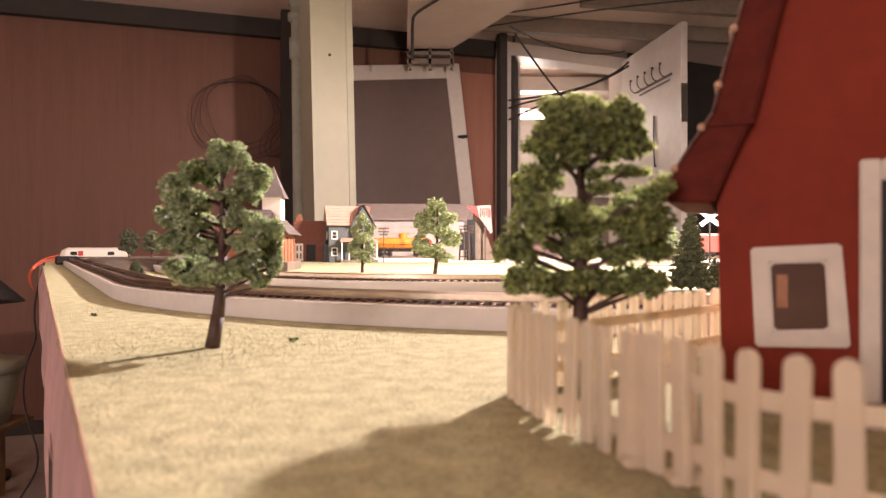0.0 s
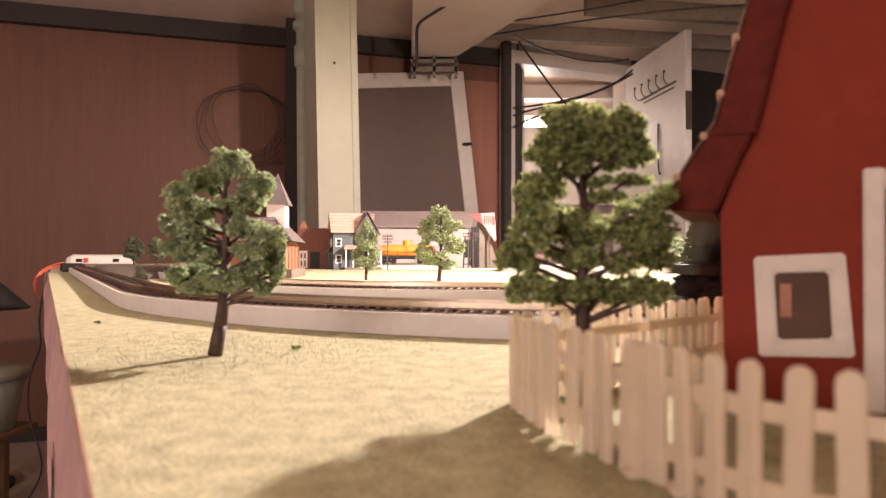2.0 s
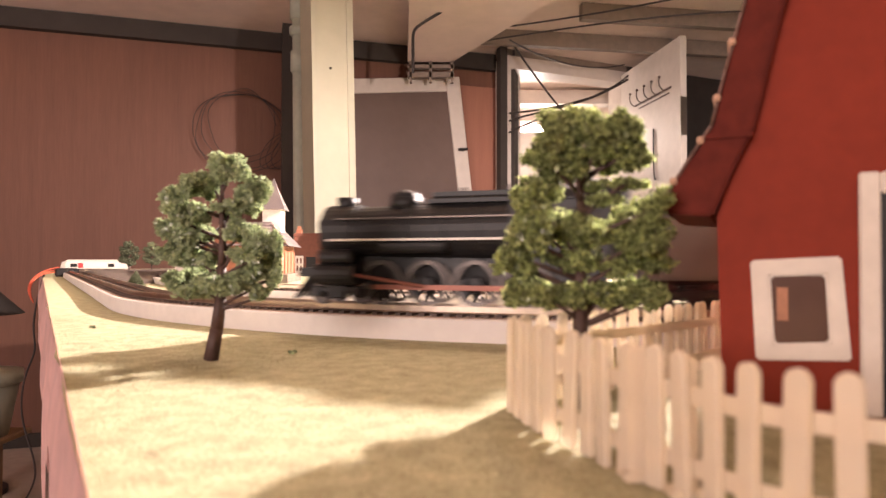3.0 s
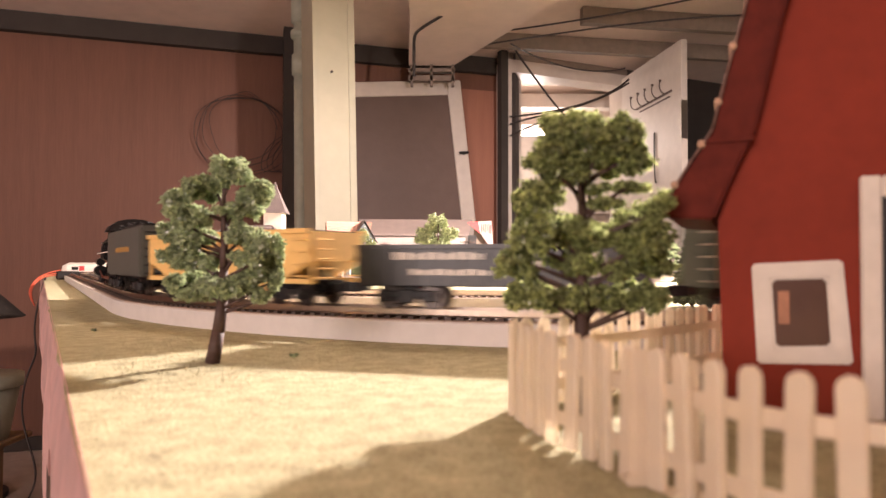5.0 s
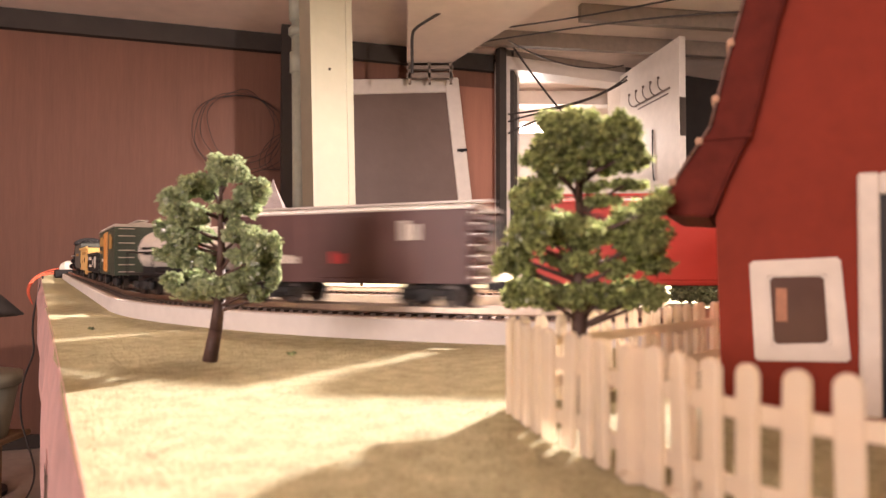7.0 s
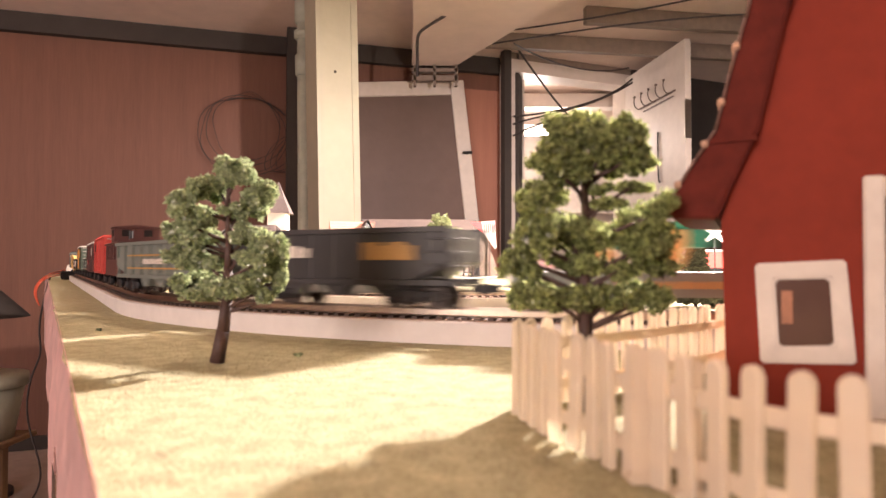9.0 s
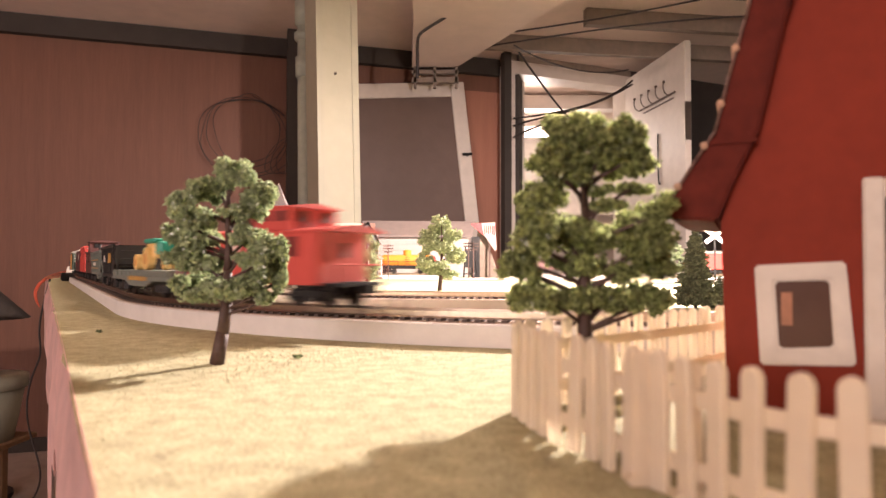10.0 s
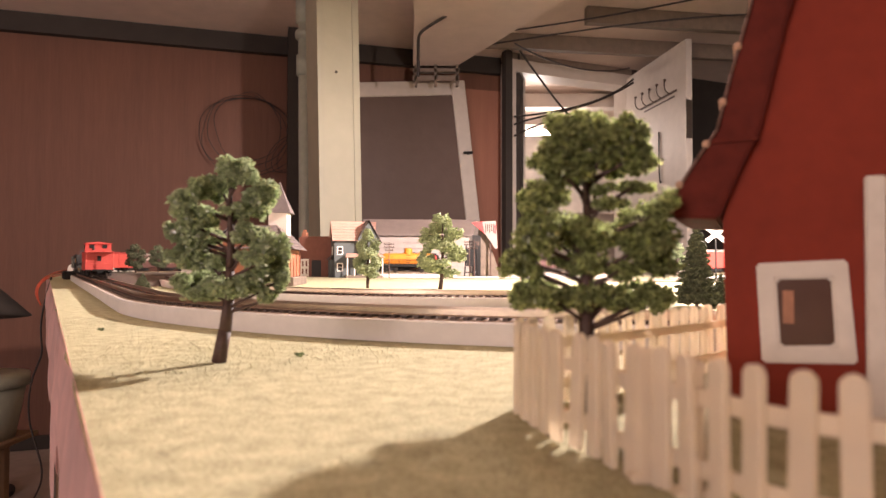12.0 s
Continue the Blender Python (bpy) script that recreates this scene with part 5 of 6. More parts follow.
def boxcar(name, label, front, L, mat, doormat, roofmat, top=0.046, stripe=False):
    c = car(name, label, "boxcar", front, L)
    w = 0.0172
    bm = bmesh.new()
    box(bm, -L / 2, L / 2, -w, w, 0.0105, top - 0.003)
    body = part("body", bm, mat, c, smooth=False)
    for k in range(9):
        x = -L / 2 + 0.003 + (L - 0.006) * k / 8
        for y in (-w, w):
            boxpart("side_rib", (x - 0.0006, x + 0.0006, y - 0.0004, y + 0.0004, 0.0115, top - 0.0038), mat, body)
    for k in range(6):
        z = 0.016 + 0.0045 * k
        for x in (-L / 2, L / 2):
            boxpart("end_rib", (x - 0.0006, x + 0.0006, -w + 0.001, w - 0.001, z - 0.0006, z + 0.0006), mat, body)
    bm = bmesh.new()
    prism(bm, [(-w - 0.0008, top - 0.003), (0, top), (w + 0.0008, top - 0.003), (w + 0.0008, top - 0.0037), (-w - 0.0008, top - 0.0037)], -L / 2 - 0.0006, L / 2 + 0.0006)
    bm.transform(Matrix.Rotation(math.pi / 2, 4, "Z"))
    roof = part("roof", bm, roofmat, c, "ribbed metal roof")
    for k in range(12):
        x = -L / 2 + 0.006 + (L - 0.012) * k / 11
        boxpart("roof_rib", (x - 0.0005, x + 0.0005, -w, w, top - 0.0034, top - 0.0014), roofmat, roof)
    boxpart("roof_walk", (-L / 2 - 0.002, L / 2 + 0.002, -0.0035, 0.0035, top + 0.0003, top + 0.0013), roofmat, roof)
    for y in (w, -w):
        s = 1 if y > 0 else -1
        dr = boxpart("door", (-0.013, 0.011, min(y, y + s * 0.0011), max(y, y + s * 0.0011), 0.0125, top - 0.0055), doormat, c, bevel=0.0003)
        boxpart("door_track", (-0.026, 0.014, min(y, y + s * 0.0014), max(y, y + s * 0.0014), 0.0112, 0.0122), mat, dr)
        for x in (-0.007, 0.0, 0.006):
            boxpart("door_rib", (x - 0.0005, x + 0.0005, min(y + s * 0.0011, y + s * 0.0016), max(y + s * 0.0011, y + s * 0.0016), 0.0135, top - 0.0065), doormat, dr)
        ladder(c, L / 2 - 0.007, y, 0.013, top - 0.006, 1, mat)
    for x in (-L / 2, L / 2):
        ladder(c, x, 0.010, 0.013, top - 0.005, 0, PALEROOF, 0.010)
    bm = bmesh.new()
    rod(bm, (-L / 2 - 0.003, -0.006, top - 0.012), (-L / 2 - 0.0025, -0.006, top - 0.012), 0.0045, seg=14)
    rod(bm, (-L / 2 - 0.003, -0.006, top - 0.012), (-L / 2, -0.006, top - 0.012), 0.0007, seg=8)
    part("brake_wheel", bm, BLACK, c)
    underframe(c, L, L / 2 - 0.022)
    return c


def hopper(name, label, front, L, mat, top=0.040, ribs=True):
    c = car(name, label, "hopper car", front, L)
    w = 0.0172
    bm = bmesh.new()
    e = 0.018
    # open-topped body with sloping ends
    prism(bm, [(-L / 2, top - 0.014), (-L / 2, top), (L / 2, top), (L / 2, top - 0.014), (L / 2 - e, 0.013), (-L / 2 + e, 0.013)], -w, w)
    part("body", bm, mat, c)
    boxpart("load", (-L / 2 + 0.002, L / 2 - 0.002, -w + 0.002, w - 0.002, top - 0.002, top + 0.0006), BLACK, c, "dark coal load")
    for y in (w, -w):
        s = 1 if y > 0 else -1
        for k in range(10 if ribs else 0):
            x = -L / 2 + 0.004 + (L - 0.008) * k / 9
            z = 0.013 if abs(x) < L / 2 - e else 0.024
            boxpart("side_rib", (x - 0.0007, x + 0.0007, min(y, y + s * 0.0012), max(y, y + s * 0.0012), z, top), mat, c)
        boxpart("top_rail", (-L / 2, L / 2, min(y, y + s * 0.0016), max(y, y + s * 0.0016), top - 0.001, top + 0.0012), mat, c)
        boxpart("sill", (-L / 2, L / 2, min(y, y - s * 0.002), max(y, y - s * 0.002), 0.0105, 0.0128), mat, c)
        ladder(c, -L / 2 + 0.006, y, 0.014, top - 0.004, 1, mat)
    for x in (-0.026, 0.0, 0.026):
        bm = bmesh.new()
        prism(bm, [(x - 0.011, 0.013), (x + 0.011, 0.013), (x + 0.004, 0.0055), (x - 0.004, 0.0055)], -w + 0.003, w - 0.003)
        part("hopper_bay", bm, mat, c)
    for x in (-L / 2, L / 2):
        ladder(c, x, 0.009, 0.013, top - 0.004, 0, mat)
        boxpart("end_post", (x - 0.0008, x + 0.0008, -w + 0.001, -w + 0.0025, 0.011, top - 0.01), mat, c)
        boxpart("end_post", (x - 0.0008, x + 0.0008, w - 0.0025, w - 0.001, 0.011, top - 0.01), mat, c)
    underframe(c, L, L / 2 - 0.022)
    return c


def gondola(name, label, front, L, mat, top=0.034):
    c = car(name, label, "gondola car", front, L)
    w = 0.0172
    bm = bmesh.new()
    box(bm, -L / 2, L / 2, -w, w, 0.0105, 0.0125)
    part("floor", bm, mat, c)
    for y in (-w, w - 0.0012):
        boxpart("side", (-L / 2, L / 2, y, y + 0.0012, 0.0125, top), mat, c)
    for x in (-L / 2, L / 2 - 0.0012):
        boxpart("end", (x, x + 0.0012, -w + 0.0012, w - 0.0012, 0.0125, top - 0.0004), mat, c)
    for y in (w, -w):
        s = 1 if y > 0 else -1
        for k in range(12):
            x = -L / 2 + 0.003 + (L - 0.006) * k / 11
            boxpart("side_rib", (x - 0.0008, x + 0.0008, min(y, y + s * 0.001), max(y, y + s * 0.001), 0.0110, top - 0.001), mat, c)
        boxpart("top_rail", (-L / 2, L / 2, min(y, y + s * 0.0014), max(y, y + s * 0.0014), top - 0.0012, top + 0.0006), mat, c)
    for x in (-L / 2, L / 2):
        ladder(c, x, 0.008, 0.012, top - 0.002, 0, PALEROOF, 0.012)
    underframe(c, L, L / 2 - 0.022)
    return c


def logo(c, x, y, z, r, mat, name="round_mark"):
    bm = bmesh.new()
    s = 1 if y > 0 else -1
    rod(bm, (x, y, z), (x, y + s * 0.0014, z), r, seg=24)
    part(name, bm, mat, c)


def tankcar(name, label, front, L, mat, bandmat):
    c = car(name, label, "tank car", front, L)
    r, zc = 0.0130, 0.0262
    bm = bmesh.new()
    prof = [(-L / 2 + 0.001, 0.0), (-L / 2 + 0.0015, r * 0.45), (-L / 2 + 0.004, r * 0.8), (-L / 2 + 0.009, r), (L / 2 - 0.009, r), (L / 2 - 0.004, r * 0.8), (L / 2 - 0.0015, r * 0.45), (L / 2 - 0.001, 0.0)]
    seg = 28
    rings = [[bm.verts.new((x, q * math.cos(6.28319 * k / seg), zc + q * math.sin(6.28319 * k / seg))) for k in range(seg)] for x, q in prof]
    for a, b in zip(rings, rings[1:]):
        for k in range(seg):
            bm.faces.new((a[k], a[(k + 1) % seg], b[(k + 1) % seg], b[k]))
    bmesh.ops.remove_doubles(bm, verts=bm.verts, dist=1e-5)
    tank = part("tank", bm, mat, c, smooth=True)
    bm = bmesh.new()
    rod(bm, (0.0, 0, zc + r - 0.002), (0.0, 0, zc + r + 0.0085), 0.0085, seg=24)
    rod(bm, (0.0, 0, zc + r + 0.0085), (0.0, 0, zc + r + 0.0105), 0.0085, 0.005, seg=24)
    part("dome", bm, mat, tank, smooth=False)
    for x in (-0.030, 0.0, 0.030):
        bm = bmesh.new()
        rod(bm, (x - 0.001, 0, zc), (x + 0.001, 0, zc), r + 0.0004, seg=28)
        part("band", bm, bandmat if x == 0 else mat, tank)
    boxpart("running_board", (-L / 2, L / 2, -0.0165, 0.0165, 0.0118, 0.0132), BLACK, c)
    boxpart("saddle", (-L / 2 + 0.006, L / 2 - 0.006, -0.009, 0.009, 0.0132, 0.0175), BLACK, c)
    for y in (-0.0158, 0.0158):
        bm = bmesh.new()
        rod(bm, (-L / 2, y, 0.0255), (L / 2, y, 0.0255), 0.0005, seg=6)
        for x in (-L / 2, -L / 6, L / 6, L / 2):
            rod(bm, (x, y, 0.0132), (x, y, 0.0255), 0.0005, seg=6)
        part("handrail", bm, BLACK, c)
    ladder(c, 0.0, 0.0150, 0.015, 0.034, 1, BLACK)
    ladder(c, 0.0, -0.0150, 0.015, 0.034, 1, BLACK)
    underframe(c, L, L / 2 - 0.020)
    return c


def caboose(name, label, front, L, mat, cup):
    c = car(name, label, "caboose", front, L)
    w, B, top = 0.0168, L / 2 - 0.011, 0.0388
    bm = bmesh.new()
    box(bm, -B, B, -w, w, 0.0105, top - 0.0025)
    part("body", bm, mat, c)
    bm = bmesh.new()
    prism(bm, [(-w - 0.001, top - 0.0025), (-w * 0.5, top - 0.0006), (0, top), (w * 0.5, top - 0.0006), (w + 0.001, top - 0.0025), (w + 0.001, top - 0.0034), (-w - 0.001, top - 0.0034)], -L / 2 + 0.001, L / 2 - 0.001)
    bm.transform(Matrix.Rotation(math.pi / 2, 4, "Z"))
    part("roof", bm, mat, c)
    bm = bmesh.new()
    box(bm, cup - 0.0125, cup + 0.0125, -w + 0.0006, w - 0.0006, top - 0.002, top + 0.0098)
    cu = part("cupola", bm, mat, c)
    bm = bmesh.new()
    prism(bm, [(-w - 0.0004, top + 0.0098), (0, top + 0.0118), (w + 0.0004, top + 0.0098), (w + 0.0004, top + 0.009), (-w - 0.0004, top + 0.009)], -0.0145, 0.0145)
    bm.transform(Matrix.Rotation(math.pi / 2, 4, "Z") )
    bm.transform(Matrix.Translation((cup, 0, 0)))
    part("cupola_roof", bm, mat, cu)
    for s in (-1, 1):
        for x in (cup - 0.006, cup + 0.006):
            boxpart("cupola_window", (x - 0.003, x + 0.003, s * (w - 0.0006) - 0.0003, s * (w - 0.0006) + 0.0003, top + 0.0025, top + 0.0075), DARK, cu)
        for x in (cup - 0.0127, cup + 0.0127):
            boxpart("cupola_window", (x - 0.0003, x + 0.0003, s * 0.008 - 0.003, s * 0.008 + 0.003, top + 0.0025, top + 0.0075), DARK, cu)
    for y in (-w, w):
        s = 1 if y > 0 else -1
        for x in (0.030, 0.012, -0.004, -0.030):
            wn = boxpart("window", (x - 0.0034, x + 0.0034, y - 0.0002, y + 0.0002, 0.024, 0.0335), LETTER if x in (0.012, -0.004) else DARK, c)
            boxpart("window_frame", (x - 0.0044, x - 0.0034, min(y, y + s * 0.0008), max(y, y + s * 0.0008), 0.023, 0.0345), mat, wn)
            boxpart("window_frame", (x + 0.0034, x + 0.0044, min(y, y + s * 0.0008), max(y, y + s * 0.0008), 0.023, 0.0345), mat, wn)
    for s in (-1, 1):
        boxpart("end_door", (s * B - 0.0003, s * B + 0.0003, -0.0042, 0.0042, 0.012, 0.033), mat, c, bevel=0.0)
        boxpart("end_window", (s * (B + 0.0003) - 0.0002, s * (B + 0.0003) + 0.0002, -0.0025, 0.0025, 0.0235, 0.0305), DARK, c)
        boxpart("platform", (min(s * B, s * L / 2), max(s * B, s * L / 2), -w, w, 0.0100, 0.0116), BLACK, c)
        for y in (-w + 0.0008, w - 0.0008):
            bm = bmesh.new()
            rod(bm, (s * (L / 2 - 0.001), y, 0.0116), (s * (L / 2 - 0.001), y, top - 0.003), 0.0005, seg=6)
            rod(bm, (s * (L / 2 - 0.001), y, 0.020), (s * (L / 2 - 0.001), y * 0.25, 0.020), 0.0005, seg=6)
            part("railing", bm, mat, c)
    bm = bmesh.new()
    rod(bm, (-0.028, 0.006, top - 0.001), (-0.028, 0.006, top + 0.006), 0.0016, seg=10)
    part("stove_pipe", bm, BLACK, c)
    underframe(c, L, L / 2 - 0.022)
    return c


def locomotive(front):
    L = 0.148
    c = car("steam_locomotive", "black steam locomotive with pale running board edge", "locomotive", front, L)
    f = L / 2
    zc, r = 0.0328, 0.0134
    bm = bmesh.new()
    rod(bm, (-0.030, 0, zc), (f - 0.026, 0, zc), r, r * 0.92, 28)
    rod(bm, (f - 0.028, 0, zc), (f - 0.012, 0, zc), r * 1.0, r * 1.0, 28)
    boiler = part("boiler", bm, BLACK, c, "black boiler", smooth=False)
    bm = bmesh.new()
    rod(bm, (f - 0.012, 0, zc), (f - 0.0095, 0, zc), r * 0.85, r * 0.6, 24)
    rod(bm, (f - 0.0095, 0, zc + 0.004), (f - 0.006, 0, zc + 0.004), 0.0032, seg=16)
    part("smokebox_door", bm, DKSTEEL, boiler)
    for x in (0.020, 0.002, -0.014):
        bm = bmesh.new()
        rod(bm, (x - 0.0006, 0, zc), (x + 0.0006, 0, zc), r + 0.0004, seg=28)
        part("boiler_band", bm, BLACK, boiler)
    bm = bmesh.new()
    rod(bm, (f - 0.020, 0, zc + r - 0.003), (f - 0.020, 0, zc + r + 0.0035), 0.0044, 0.0050, 16)
    part("smokestack", bm, BLACK, boiler, smooth=True)
    for x, h, q in ((0.024, 0.0050, 0.0074),):
        bm = bmesh.new()
        rod(bm, (x, 0, zc + r - 0.003), (x, 0, zc + r + h - 0.002), q, q * 0.95, 18)
        ball(bm, (x, 0, zc + r + h - 0.0025), q * 0.95, 2, 1, 1, 0.6)
        part("dome", bm, BLACK, boiler, smooth=True)
    bm = bmesh.new()
    box(bm, -0.034, 0.013, -0.0072, 0.0072, zc + r - 0.004, zc + r + 0.0046)
    soften(bm, 0.0034, 3)
    part("top_casing", bm, BLACK, boiler, "long low sand box on the boiler")
    for x, h in ((-0.004, 0.0020), (-0.024, 0.0026)):
        bm = bmesh.new()
        rod(bm, (x, 0, zc + r + 0.0040), (x, 0, zc + r + 0.0046 + h), 0.0016, 0.0011, 10)
        part("safety_valve", bm, DKSTEEL, boiler)
    bm = bmesh.new()
    box(bm, -0.060, -0.028, -0.0135, 0.0135, 0.022, 0.0478)
    soften(bm, 0.001, 1)
    part("firebox", bm, BLACK, c)
    bm = bmesh.new()
    box(bm, -f + 0.004, -0.048, -0.0165, 0.0165, 0.0185, 0.0462)
    cab = part("cab", bm, BLACK, c, "black cab")
    bm = bmesh.new()
    prism(bm, [(-0.0182, 0.0455), (-0.0165, 0.0490), (-0.012, 0.0522), (-0.006, 0.0537), (0, 0.0542), (0.006, 0.0537), (0.012, 0.0522), (0.0165, 0.0490), (0.0182, 0.0455), (0.0182, 0.0449), (-0.0182, 0.0449)], -0.017, 0.017)
    bm.transform(Matrix.Rotation(math.pi / 2, 4, "Z"))
    bm.transform(Matrix.Translation((-f + 0.015, 0, 0)))
    part("cab_roof", bm, BLACK, cab)
    for y in (-0.0168, 0.0168):
        boxpart("cab_window", (-f + 0.008, -f + 0.020, y - 0.0002, y + 0.0002, 0.033, 0.0415), DARK, cab)
    for y in (-1, 1):
        boxpart("running_board", (-0.052, f - 0.016, min(y * 0.009, y * 0.0165), max(y * 0.009, y * 0.0165), 0.0285, 0.0296), BLACK, c)
        boxpart("board_edge", (-0.052, f - 0.018, min(y * 0.0165, y * 0.0169), max(y * 0.0165, y * 0.0169), 0.0286, 0.0296), LETTER, c, "pale painted edge")
        bm = bmesh.new()
        rod(bm, (f - 0.032, y * 0.0145, 0.0135), (f - 0.012, y * 0.0145, 0.0135), 0.0048, seg=16)
        rod(bm, (f - 0.030, y * 0.0145, 0.0215), (f - 0.014, y * 0.0145, 0.0215), 0.0034, seg=14)
        part("cylinder", bm, BLACK, c)
        bm = bmesh.new()
        box(bm, -0.036, 0.034, y * 0.0142 - 0.0004, y * 0.0142 + 0.0004, 0.0070, 0.0092)
        part("side_rod", bm, RODS, c, "dull reddish side rod")
        bm = bmesh.new()
        rod(bm, (0.010, y * 0.0152, 0.0085), (f - 0.030, y * 0.0152, 0.0135), 0.0009, seg=8)
        part("main_rod", bm, RODS, c, "dull reddish main rod")
        bm = bmesh.new()
        rod(bm, (0.030, y * 0.013, 0.0260), (0.0, y * 0.013, 0.0260), 0.003, seg=12)
        part("air_tank", bm, BLACK, c)
        bm = bmesh.new()
        rod(bm, (-0.046, y * 0.0135, zc + 0.006), (f - 0.020, y * 0.0135, zc + 0.006), 0.0005, seg=6)
        part("handrail", bm, DKSTEEL, c)
    boxpart("frame", (-f + 0.006, f - 0.010, -0.0055, 0.0055, 0.0065, 0.0285), BLACK, c)
    spin = []
    for k in range(4):
        x = 0.032 - 0.0222 * k
        w = new("driving_wheel")
        w.empty_display_size = 0.003
        w.parent = c
        w.matrix_basis = pose(x, 0, 0.0100)
        spin.append((w, x))
        for y in (-0.0095, 0.0095):
            bm = bmesh.new()
            seg = 24
            ring = [[], [], [], []]
            for k2 in range(seg):
                a = 6.28319 * k2 / seg
                for q, (rr, yy) in enumerate(((0.0100, -0.0012), (0.0100, 0.0012), (0.0083, 0.0012), (0.0083, -0.0012))):
                    ring[q].append(bm.verts.new((rr * math.cos(a), y + yy, rr * math.sin(a))))
            for q in range(4):
                for k2 in range(seg):
                    n = (k2 + 1) % seg
                    bm.faces.new((ring[q][k2], ring[q][n], ring[(q + 1) % 4][n], ring[(q + 1) % 4][k2]))
            part("tyre", bm, DKSTEEL, w, "darkened steel tyre")
            bm = bmesh.new()
            rod(bm, (0, y - 0.0013, 0), (0, y + 0.0013, 0), 0.0024, seg=12)
            for j in range(12):
                a = 6.28319 * j / 12
                rod(bm, (0.002 * math.cos(a), y, 0.002 * math.sin(a)), (0.0085 * math.cos(a), y, 0.0085 * math.sin(a)), 0.0005, seg=5)
            box(bm, -0.0035, 0.0035, y - 0.0011, y + 0.0011, -0.0082, -0.0050)
            part("spokes", bm, BLACK, w)
    truck(c, f - 0.022)
    truck(c, -f + 0.017)
    boxpart("pilot_deck", (f - 0.016, f - 0.002, -0.014, 0.014, 0.0125, 0.0165), BLACK, c)
    pil = new("pilot")
    pil.empty_display_size = 0.003
    pil.parent = c
    for k in range(9):
        y = -0.012 + 0.003 * k
        bm = bmesh.new()
        rod(bm, (f - 0.006, y, 0.0125), (f + 0.006 - abs(y) * 0.35, y * 0.9, 0.0022), 0.0007, seg=6)
        part("pilot_bar", bm, BLACK, pil)
    return c, spin


def tender(front):
    L = 0.126
    c = car("tender", "dark grey locomotive tender with gold lettering and coal", "tender", front, L)
    bm = bmesh.new()
    box(bm, -L / 2, L / 2, -0.0172, 0.0172, 0.0120, 0.0430)
    soften(bm, 0.0012, 2)
    part("body", bm, TENDER_GREY, c, "dark grey body")
    boxpart("deck", (-L / 2 + 0.004, L / 2 - 0.04, -0.0145, 0.0145, 0.0430, 0.0445), BLACK, c)
    me = bits([(0.028, 0, 0.0425, 0.026, 0.0135, 0.0055)], 500, 0.0016, 77)
    me.materials.append(BLACK)
    o = new("coal", me)
    o.parent = c
    for y in (-0.0172, 0.0172):
        bars(c, 0.0, y, 0.0275, 0.052, 0.0034, 13, GOLD)
    ladder(c, -L / 2, 0.010, 0.014, 0.039, 0, BLACK)
    underframe(c, L, L / 2 - 0.024)
    return c


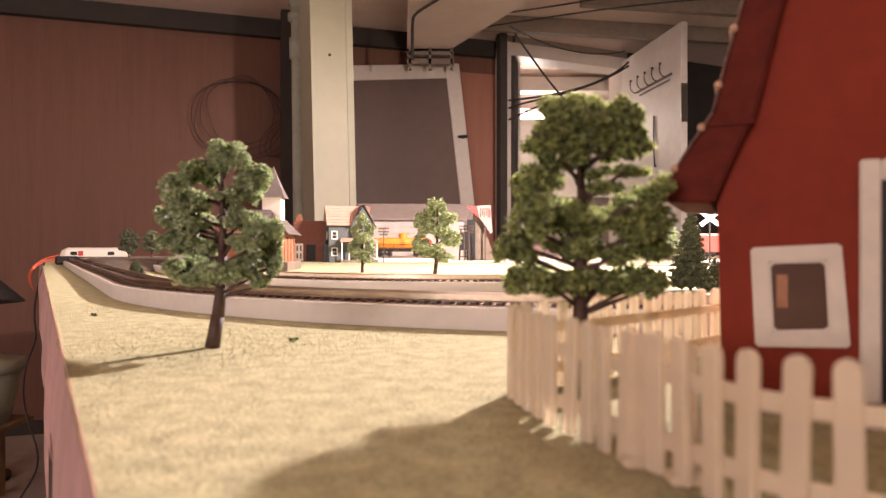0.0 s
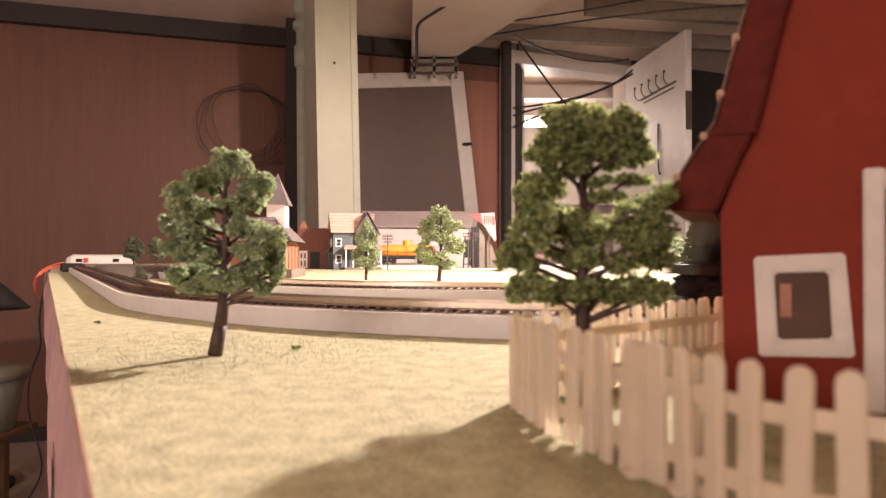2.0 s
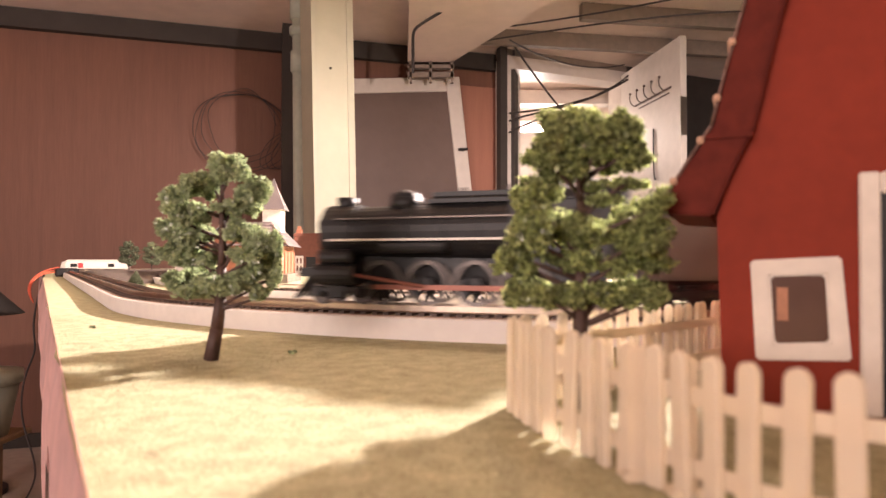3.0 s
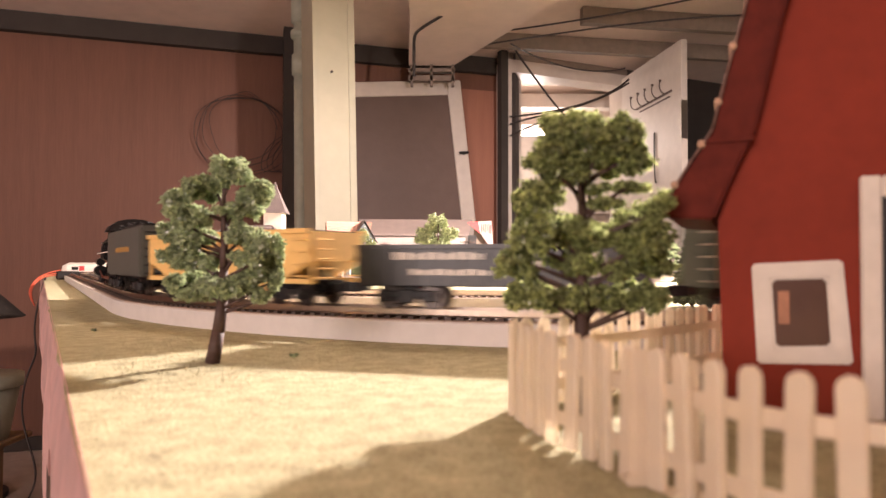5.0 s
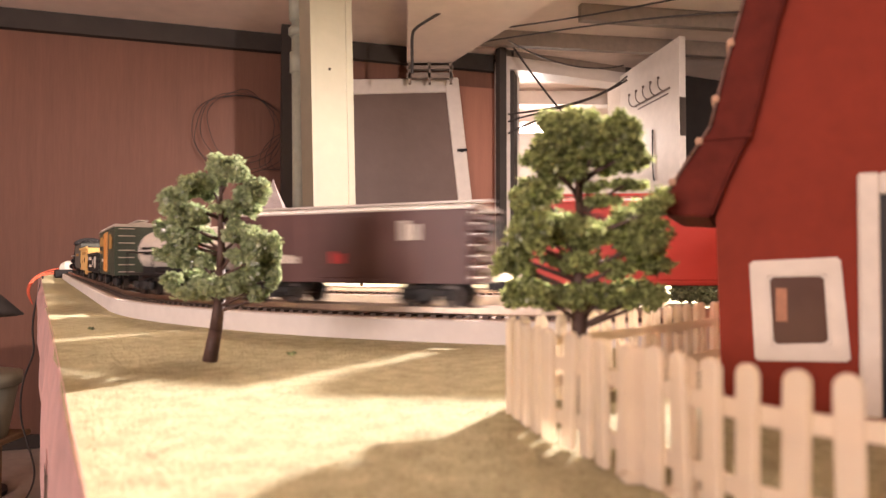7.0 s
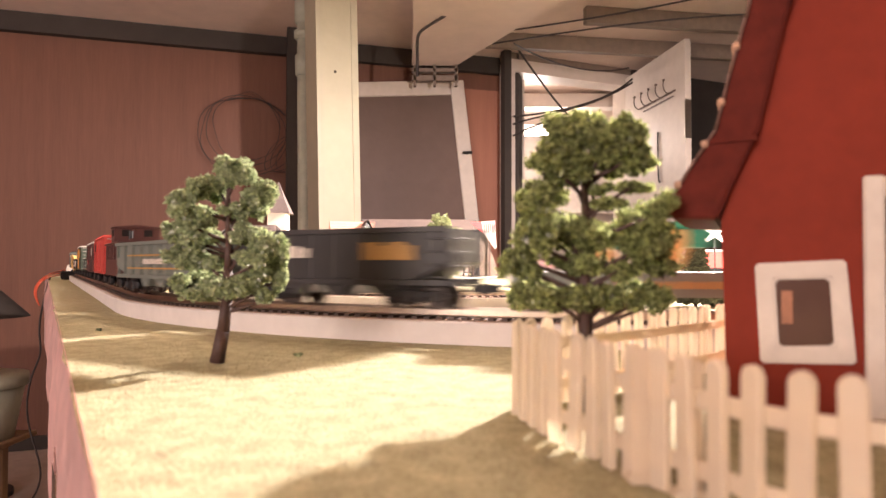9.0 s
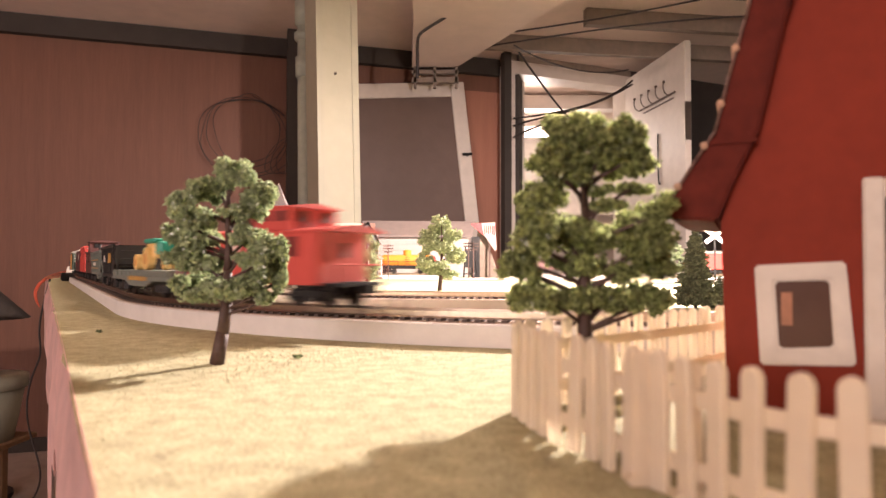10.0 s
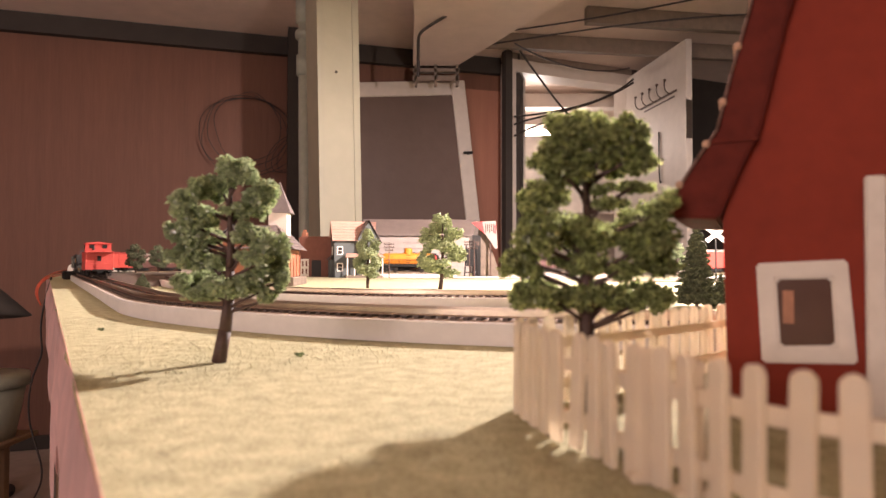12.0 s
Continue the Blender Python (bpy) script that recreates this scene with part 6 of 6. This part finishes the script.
def make_train():
    loco, spin = locomotive(0.424)
    tender(0.277)
    # yellow hopper
    c = hopper("hopper_car", "yellow open hopper car with dark coal load", 0.141, 0.136, YELLOW, 0.0350, ribs=False)
    for y in (0.0173, -0.0173):
        bars(c, -0.004, y, 0.0280, 0.062, 0.0030, 15, GOLD)
        logo(c, -0.016 if y > 0 else 0.016, y - math.copysign(0.001, y), 0.0222, 0.0024, BLACK)
        bars(c, 0.020, y, 0.0190, 0.018, 0.0028, 5, GOLD)
    # charcoal gondola with round white mark
    c = gondola("gondola_car", "charcoal gondola car with pale lettering and round mark", -0.013, 0.126, GREY_BLACK, 0.0275)
    for y in (0.0182, -0.0182):
        s = 1 if y > 0 else -1
        logo(c, -0.038, y - s * 0.0008, 0.0196, 0.0052, LETTER)
        bars(c, 0.026, y, 0.0216, 0.040, 0.0032, 9, LETTER)
        bars(c, 0.020, y, 0.0150, 0.036, 0.0026, 8, LETTER)
        bars(c, -0.012, y, 0.0170, 0.012, 0.0050, 3, LETTER)
    # green boxcar with orange door
    c = boxcar("boxcar", "dark green boxcar with orange sliding door and gold lettering", -0.156, 0.123, GREEN, DOOR_ORANGE, PALEROOF, 0.0475)
    for y in (0.0178, -0.0178):
        bars(c, 0.036, y, 0.0320, 0.036, 0.0075, 7, GOLD)
        bars(c, 0.038, y, 0.0265, 0.020, 0.0024, 5, GOLD)
        bars(c, 0.026, y, 0.0200, 0.014, 0.0024, 3, LETTER)
        bars(c, -0.038, y, 0.0290, 0.024, 0.0105, 3, GOLD)
    # pale tank car
    c = tankcar("tank_car", "cream tank car with black frame and red mark", -0.3165, 0.110, SILVER, BLACK)
    for y in (0.0131, -0.0131):
        bars(c, 0.030, y, 0.0272, 0.022, 0.0016, 6, BLACK)
        bars(c, 0.030, y, 0.0240, 0.014, 0.0016, 4, BLACK)
        bars(c, -0.030, y, 0.0265, 0.016, 0.0052, 1, SIGNRED, "red_mark")
    # maroon boxcar
    c = boxcar("boxcar", "dark maroon boxcar with small red and white marks", -0.438, 0.127, MAROON, MAROON, PALEROOF, 0.0455)
    for y in (0.0178, -0.0178):
        bars(c, -0.036, y, 0.0290, 0.010, 0.0085, 2, LETTER)
        bars(c, 0.030, y, 0.0190, 0.014, 0.0040, 4, LETTER)
        bars(c, 0.0, y + math.copysign(0.0014, y), 0.0190, 0.008, 0.0055, 2, SIGNRED)
    # red boxcar
    c = boxcar("boxcar", "bright red boxcar with dark lettering", -0.582, 0.126, CARRED, CARRED, CARRED, 0.0470)
    for y in (0.0178, -0.0178):
        bars(c, 0.036, y, 0.0320, 0.012, 0.0070, 3, GREY_BLACK)
    # maroon caboose in the middle of the train
    caboose("caboose", "dark maroon caboose with raised cupola", -0.722, 0.124, MAROON, 0.0)
    # grey-green hopper with a yellow line
    c = hopper("hopper_car", "grey-green hopper car with thin yellow lines", -0.861, 0.146, HOPGREY, 0.0325)
    for y in (0.0184, -0.0184):
        for z in (0.0245, 0.0165):
            bars(c, 0.0, y, z, 0.130, 0.0011, 1, GOLD, "yellow_line")
        bars(c, 0.0, y, 0.0195, 0.036, 0.0032, 9, LETTER)
    # black hopper with gold mark
    c = hopper("hopper_car", "charcoal hopper car with a gold mark and coal load", -1.023, 0.121, GREY_BLACK, 0.0345)
    for y in (0.0184, -0.0184):
        bars(c, -0.030, y, 0.0215, 0.026, 0.0078, 6, GOLD)
        bars(c, 0.020, y, 0.0225, 0.014, 0.0055, 3, LETTER)
    # flat car with a tractor load
    L = 0.138
    c = car("flat_car", "grey flat car carrying a green and yellow tractor", "flat car", -1.160, L)
    bm = bmesh.new()
    prism(bm, [(-L / 2, 0.0105), (-L / 2, 0.0165), (L / 2, 0.0165), (L / 2, 0.0105), (L / 2 - 0.035, 0.0100), (L / 2 - 0.050, 0.0065), (-L / 2 + 0.050, 0.0065), (-L / 2 + 0.035, 0.0100)], -0.0172, 0.0172)
    part("deck", bm, HOPGREY, c, "grey flat deck")
    for y in (0.0173, -0.0173):
        bars(c, 0.0, y, 0.0100, 0.046, 0.0030, 11, GOLD)
        for k in range(12):
            x = -L / 2 + 0.005 + (L - 0.01) * k / 11
            boxpart("stake_pocket", (x - 0.001, x + 0.001, y - 0.0008, y + 0.0008, 0.0128, 0.0164), HOPGREY, c)
    underframe(c, L, L / 2 - 0.022)
    t = new("tractor")
    t.parent = c
    t["label"] = "green and yellow toy tractor"
    t.matrix_basis = pose(0.012, 0, 0.0166) @ Matrix.Scale(0.78, 4)
    boxpart("hood", (0.004, 0.030, -0.007, 0.007, 0.012, 0.0200), TEAL, t, bevel=0.0015)
    boxpart("cab", (-0.022, 0.002, -0.0105, 0.0105, 0.010, 0.0225), YELLOW, t, bevel=0.001)
    boxpart("cab_roof", (-0.026, 0.006, -0.012, 0.012, 0.0228, 0.0265), TEAL, t, bevel=0.001)
    boxpart("rear_boom", (-0.036, -0.022, -0.010, 0.010, 0.013, 0.024), TEAL, t, bevel=0.0015)
    for x, r in ((0.022, 0.0068), (-0.010, 0.0095)):
        for y in (-0.0115, 0.0115):
            bm = bmesh.new()
            rod(bm, (x, y - 0.003, r), (x, y + 0.003, r), r, seg=20)
            w = part("wheel", bm, YELLOW, t, "yellow wheel")
            bm = bmesh.new()
            rod(bm, (x, y - 0.0034, r), (x, y + 0.0034, r), r * 0.5, seg=16)
            part("hub", bm, DOOR_ORANGE, w)
    caboose("caboose", "bright red caboose with cupola and end platforms", -1.301, 0.119, CARRED, -0.016)
    return loco, spin


LOCO, SPIN = make_train()


# ---- standing rolling stock ----
def still(c, s_or_pose):
    CAR.pop(c)
    c.matrix_basis = s_or_pose
    c["group"] = "standing cars"


c = tankcar("tank_car", "orange tank car with red end standing by the house", 0, 0.115, ORANGE, ORANGE)
bm = bmesh.new()
ball(bm, (0.054, 0, 0.0262), 0.0115, 2, 0.6, 1, 1)
part("end_cap", bm, SIGNRED, c, "red tank end", smooth=True)
still(c, pose(-0.105, 1.70, 0.014, 0, 0, 4) @ Matrix.Scale(1.25, 4))
c = boxcar("boxcar", "red boxcar standing behind the crossing", 0, 0.125, CARRED, CARRED, PALEROOF, 0.047)
still(c, pose(0.70, 1.62, 0.014, 0, 0, 12) @ Matrix.Scale(1.2, 4))
c = gondola("gondola_car", "brown gondola car standing on the far track", 0, 0.13, MAROON)
still(c, pose(0.29, 1.70, 0.014, 0, 0, 8))


def make_coach():
    c = thing("coach", pose(-1.045, 1.95, 0.0005, 0, 0, 8), "white streamlined passenger coach with dark windows", "coach", "standing cars")
    L, w = 0.19, 0.017
    bm = bmesh.new()
    prof = [(-w, 0.006), (-w - 0.0008, 0.016), (-w, 0.026), (-w * 0.7, 0.031), (0, 0.0335), (w * 0.7, 0.031), (w, 0.026), (w + 0.0008, 0.016), (w, 0.006)]
    rings = []
    for x, k, dz in ((-L / 2, 0.35, 0.4), (-L / 2 + 0.006, 0.75, 0.8), (-L / 2 + 0.02, 1, 1), (L / 2, 1, 1)):
        rings.append([bm.verts.new((x, y * k, 0.004 + z * dz)) for y, z in prof])
    for a, b in zip(rings, rings[1:]):
        for i in range(len(prof)):
            j = (i + 1) % len(prof)
            bm.faces.new((a[i], a[j], b[j], b[i]))
    bm.faces.new(rings[0])
    bm.faces.new(rings[-1][::-1])
    part("body", bm, WHITE, c, smooth=False)
    for x in (-0.052, 0.052):
        for s in (-1, 1):
            boxpart("window", (x - 0.009, x + 0.009, s * (w + 0.0006) - 0.0006, s * (w + 0.0006) + 0.0006, 0.015, 0.025), DARK, c)
    for s in (-1, 1):
        boxpart("red_band", (-0.040, -0.026, s * (w + 0.0006) - 0.0006, s * (w + 0.0006) + 0.0006, 0.013, 0.027), SIGNRED, c)
    for x in (-0.06, 0.06):
        truck(c, x)


make_coach()


def stub(name, x0, y0, x1, y1):
    """A short straight siding under standing cars."""
    a, b = Vector((x0, y0, 0)), Vector((x1, y1, 0))
    d = (b - a).normalized()
    n = Vector((-d.y, d.x, 0))
    h = math.atan2(d.y, d.x)
    fn = lambda s, off=0.0: (a + d * s + n * off, h)
    make_track(fn, name, 0, (b - a).length, "straight model siding on grey roadbed", 9, 9)


stub("siding", -0.22, 1.692, 0.02, 1.708)
stub("siding", 0.15, 1.68, 0.45, 1.722)
stub("siding", 0.55, 1.588, 0.86, 1.654)


# ---- motion of the train ----
def travel(t):
    return 0.248 * (t - 6) + 0.0116 * (t - 6) ** 2


def stance(s, half):
    """Pose of a car whose bogies stand at s - half and s + half on the track."""
    a, _ = track(s + half)
    b, _ = track(s - half)
    m = (a + b) / 2
    return Matrix.Translation((m.x, m.y, RAILTOP)) @ Matrix.Rotation(math.atan2((a - b).y, (a - b).x), 4, "Z")


def motions():
    for c, (off, L) in CAR.items():
        walk(c, [(k / 10, stance(travel(k / 10) + off, L / 2 - 0.022)) for k in range(121)])
    for w, x in SPIN:
        walk(w, [(k / 30, pose(x, 0, 0.0100) @ Matrix.Rotation(travel(k / 30) / 0.0100, 4, "Y")) for k in range(361)])


motions()
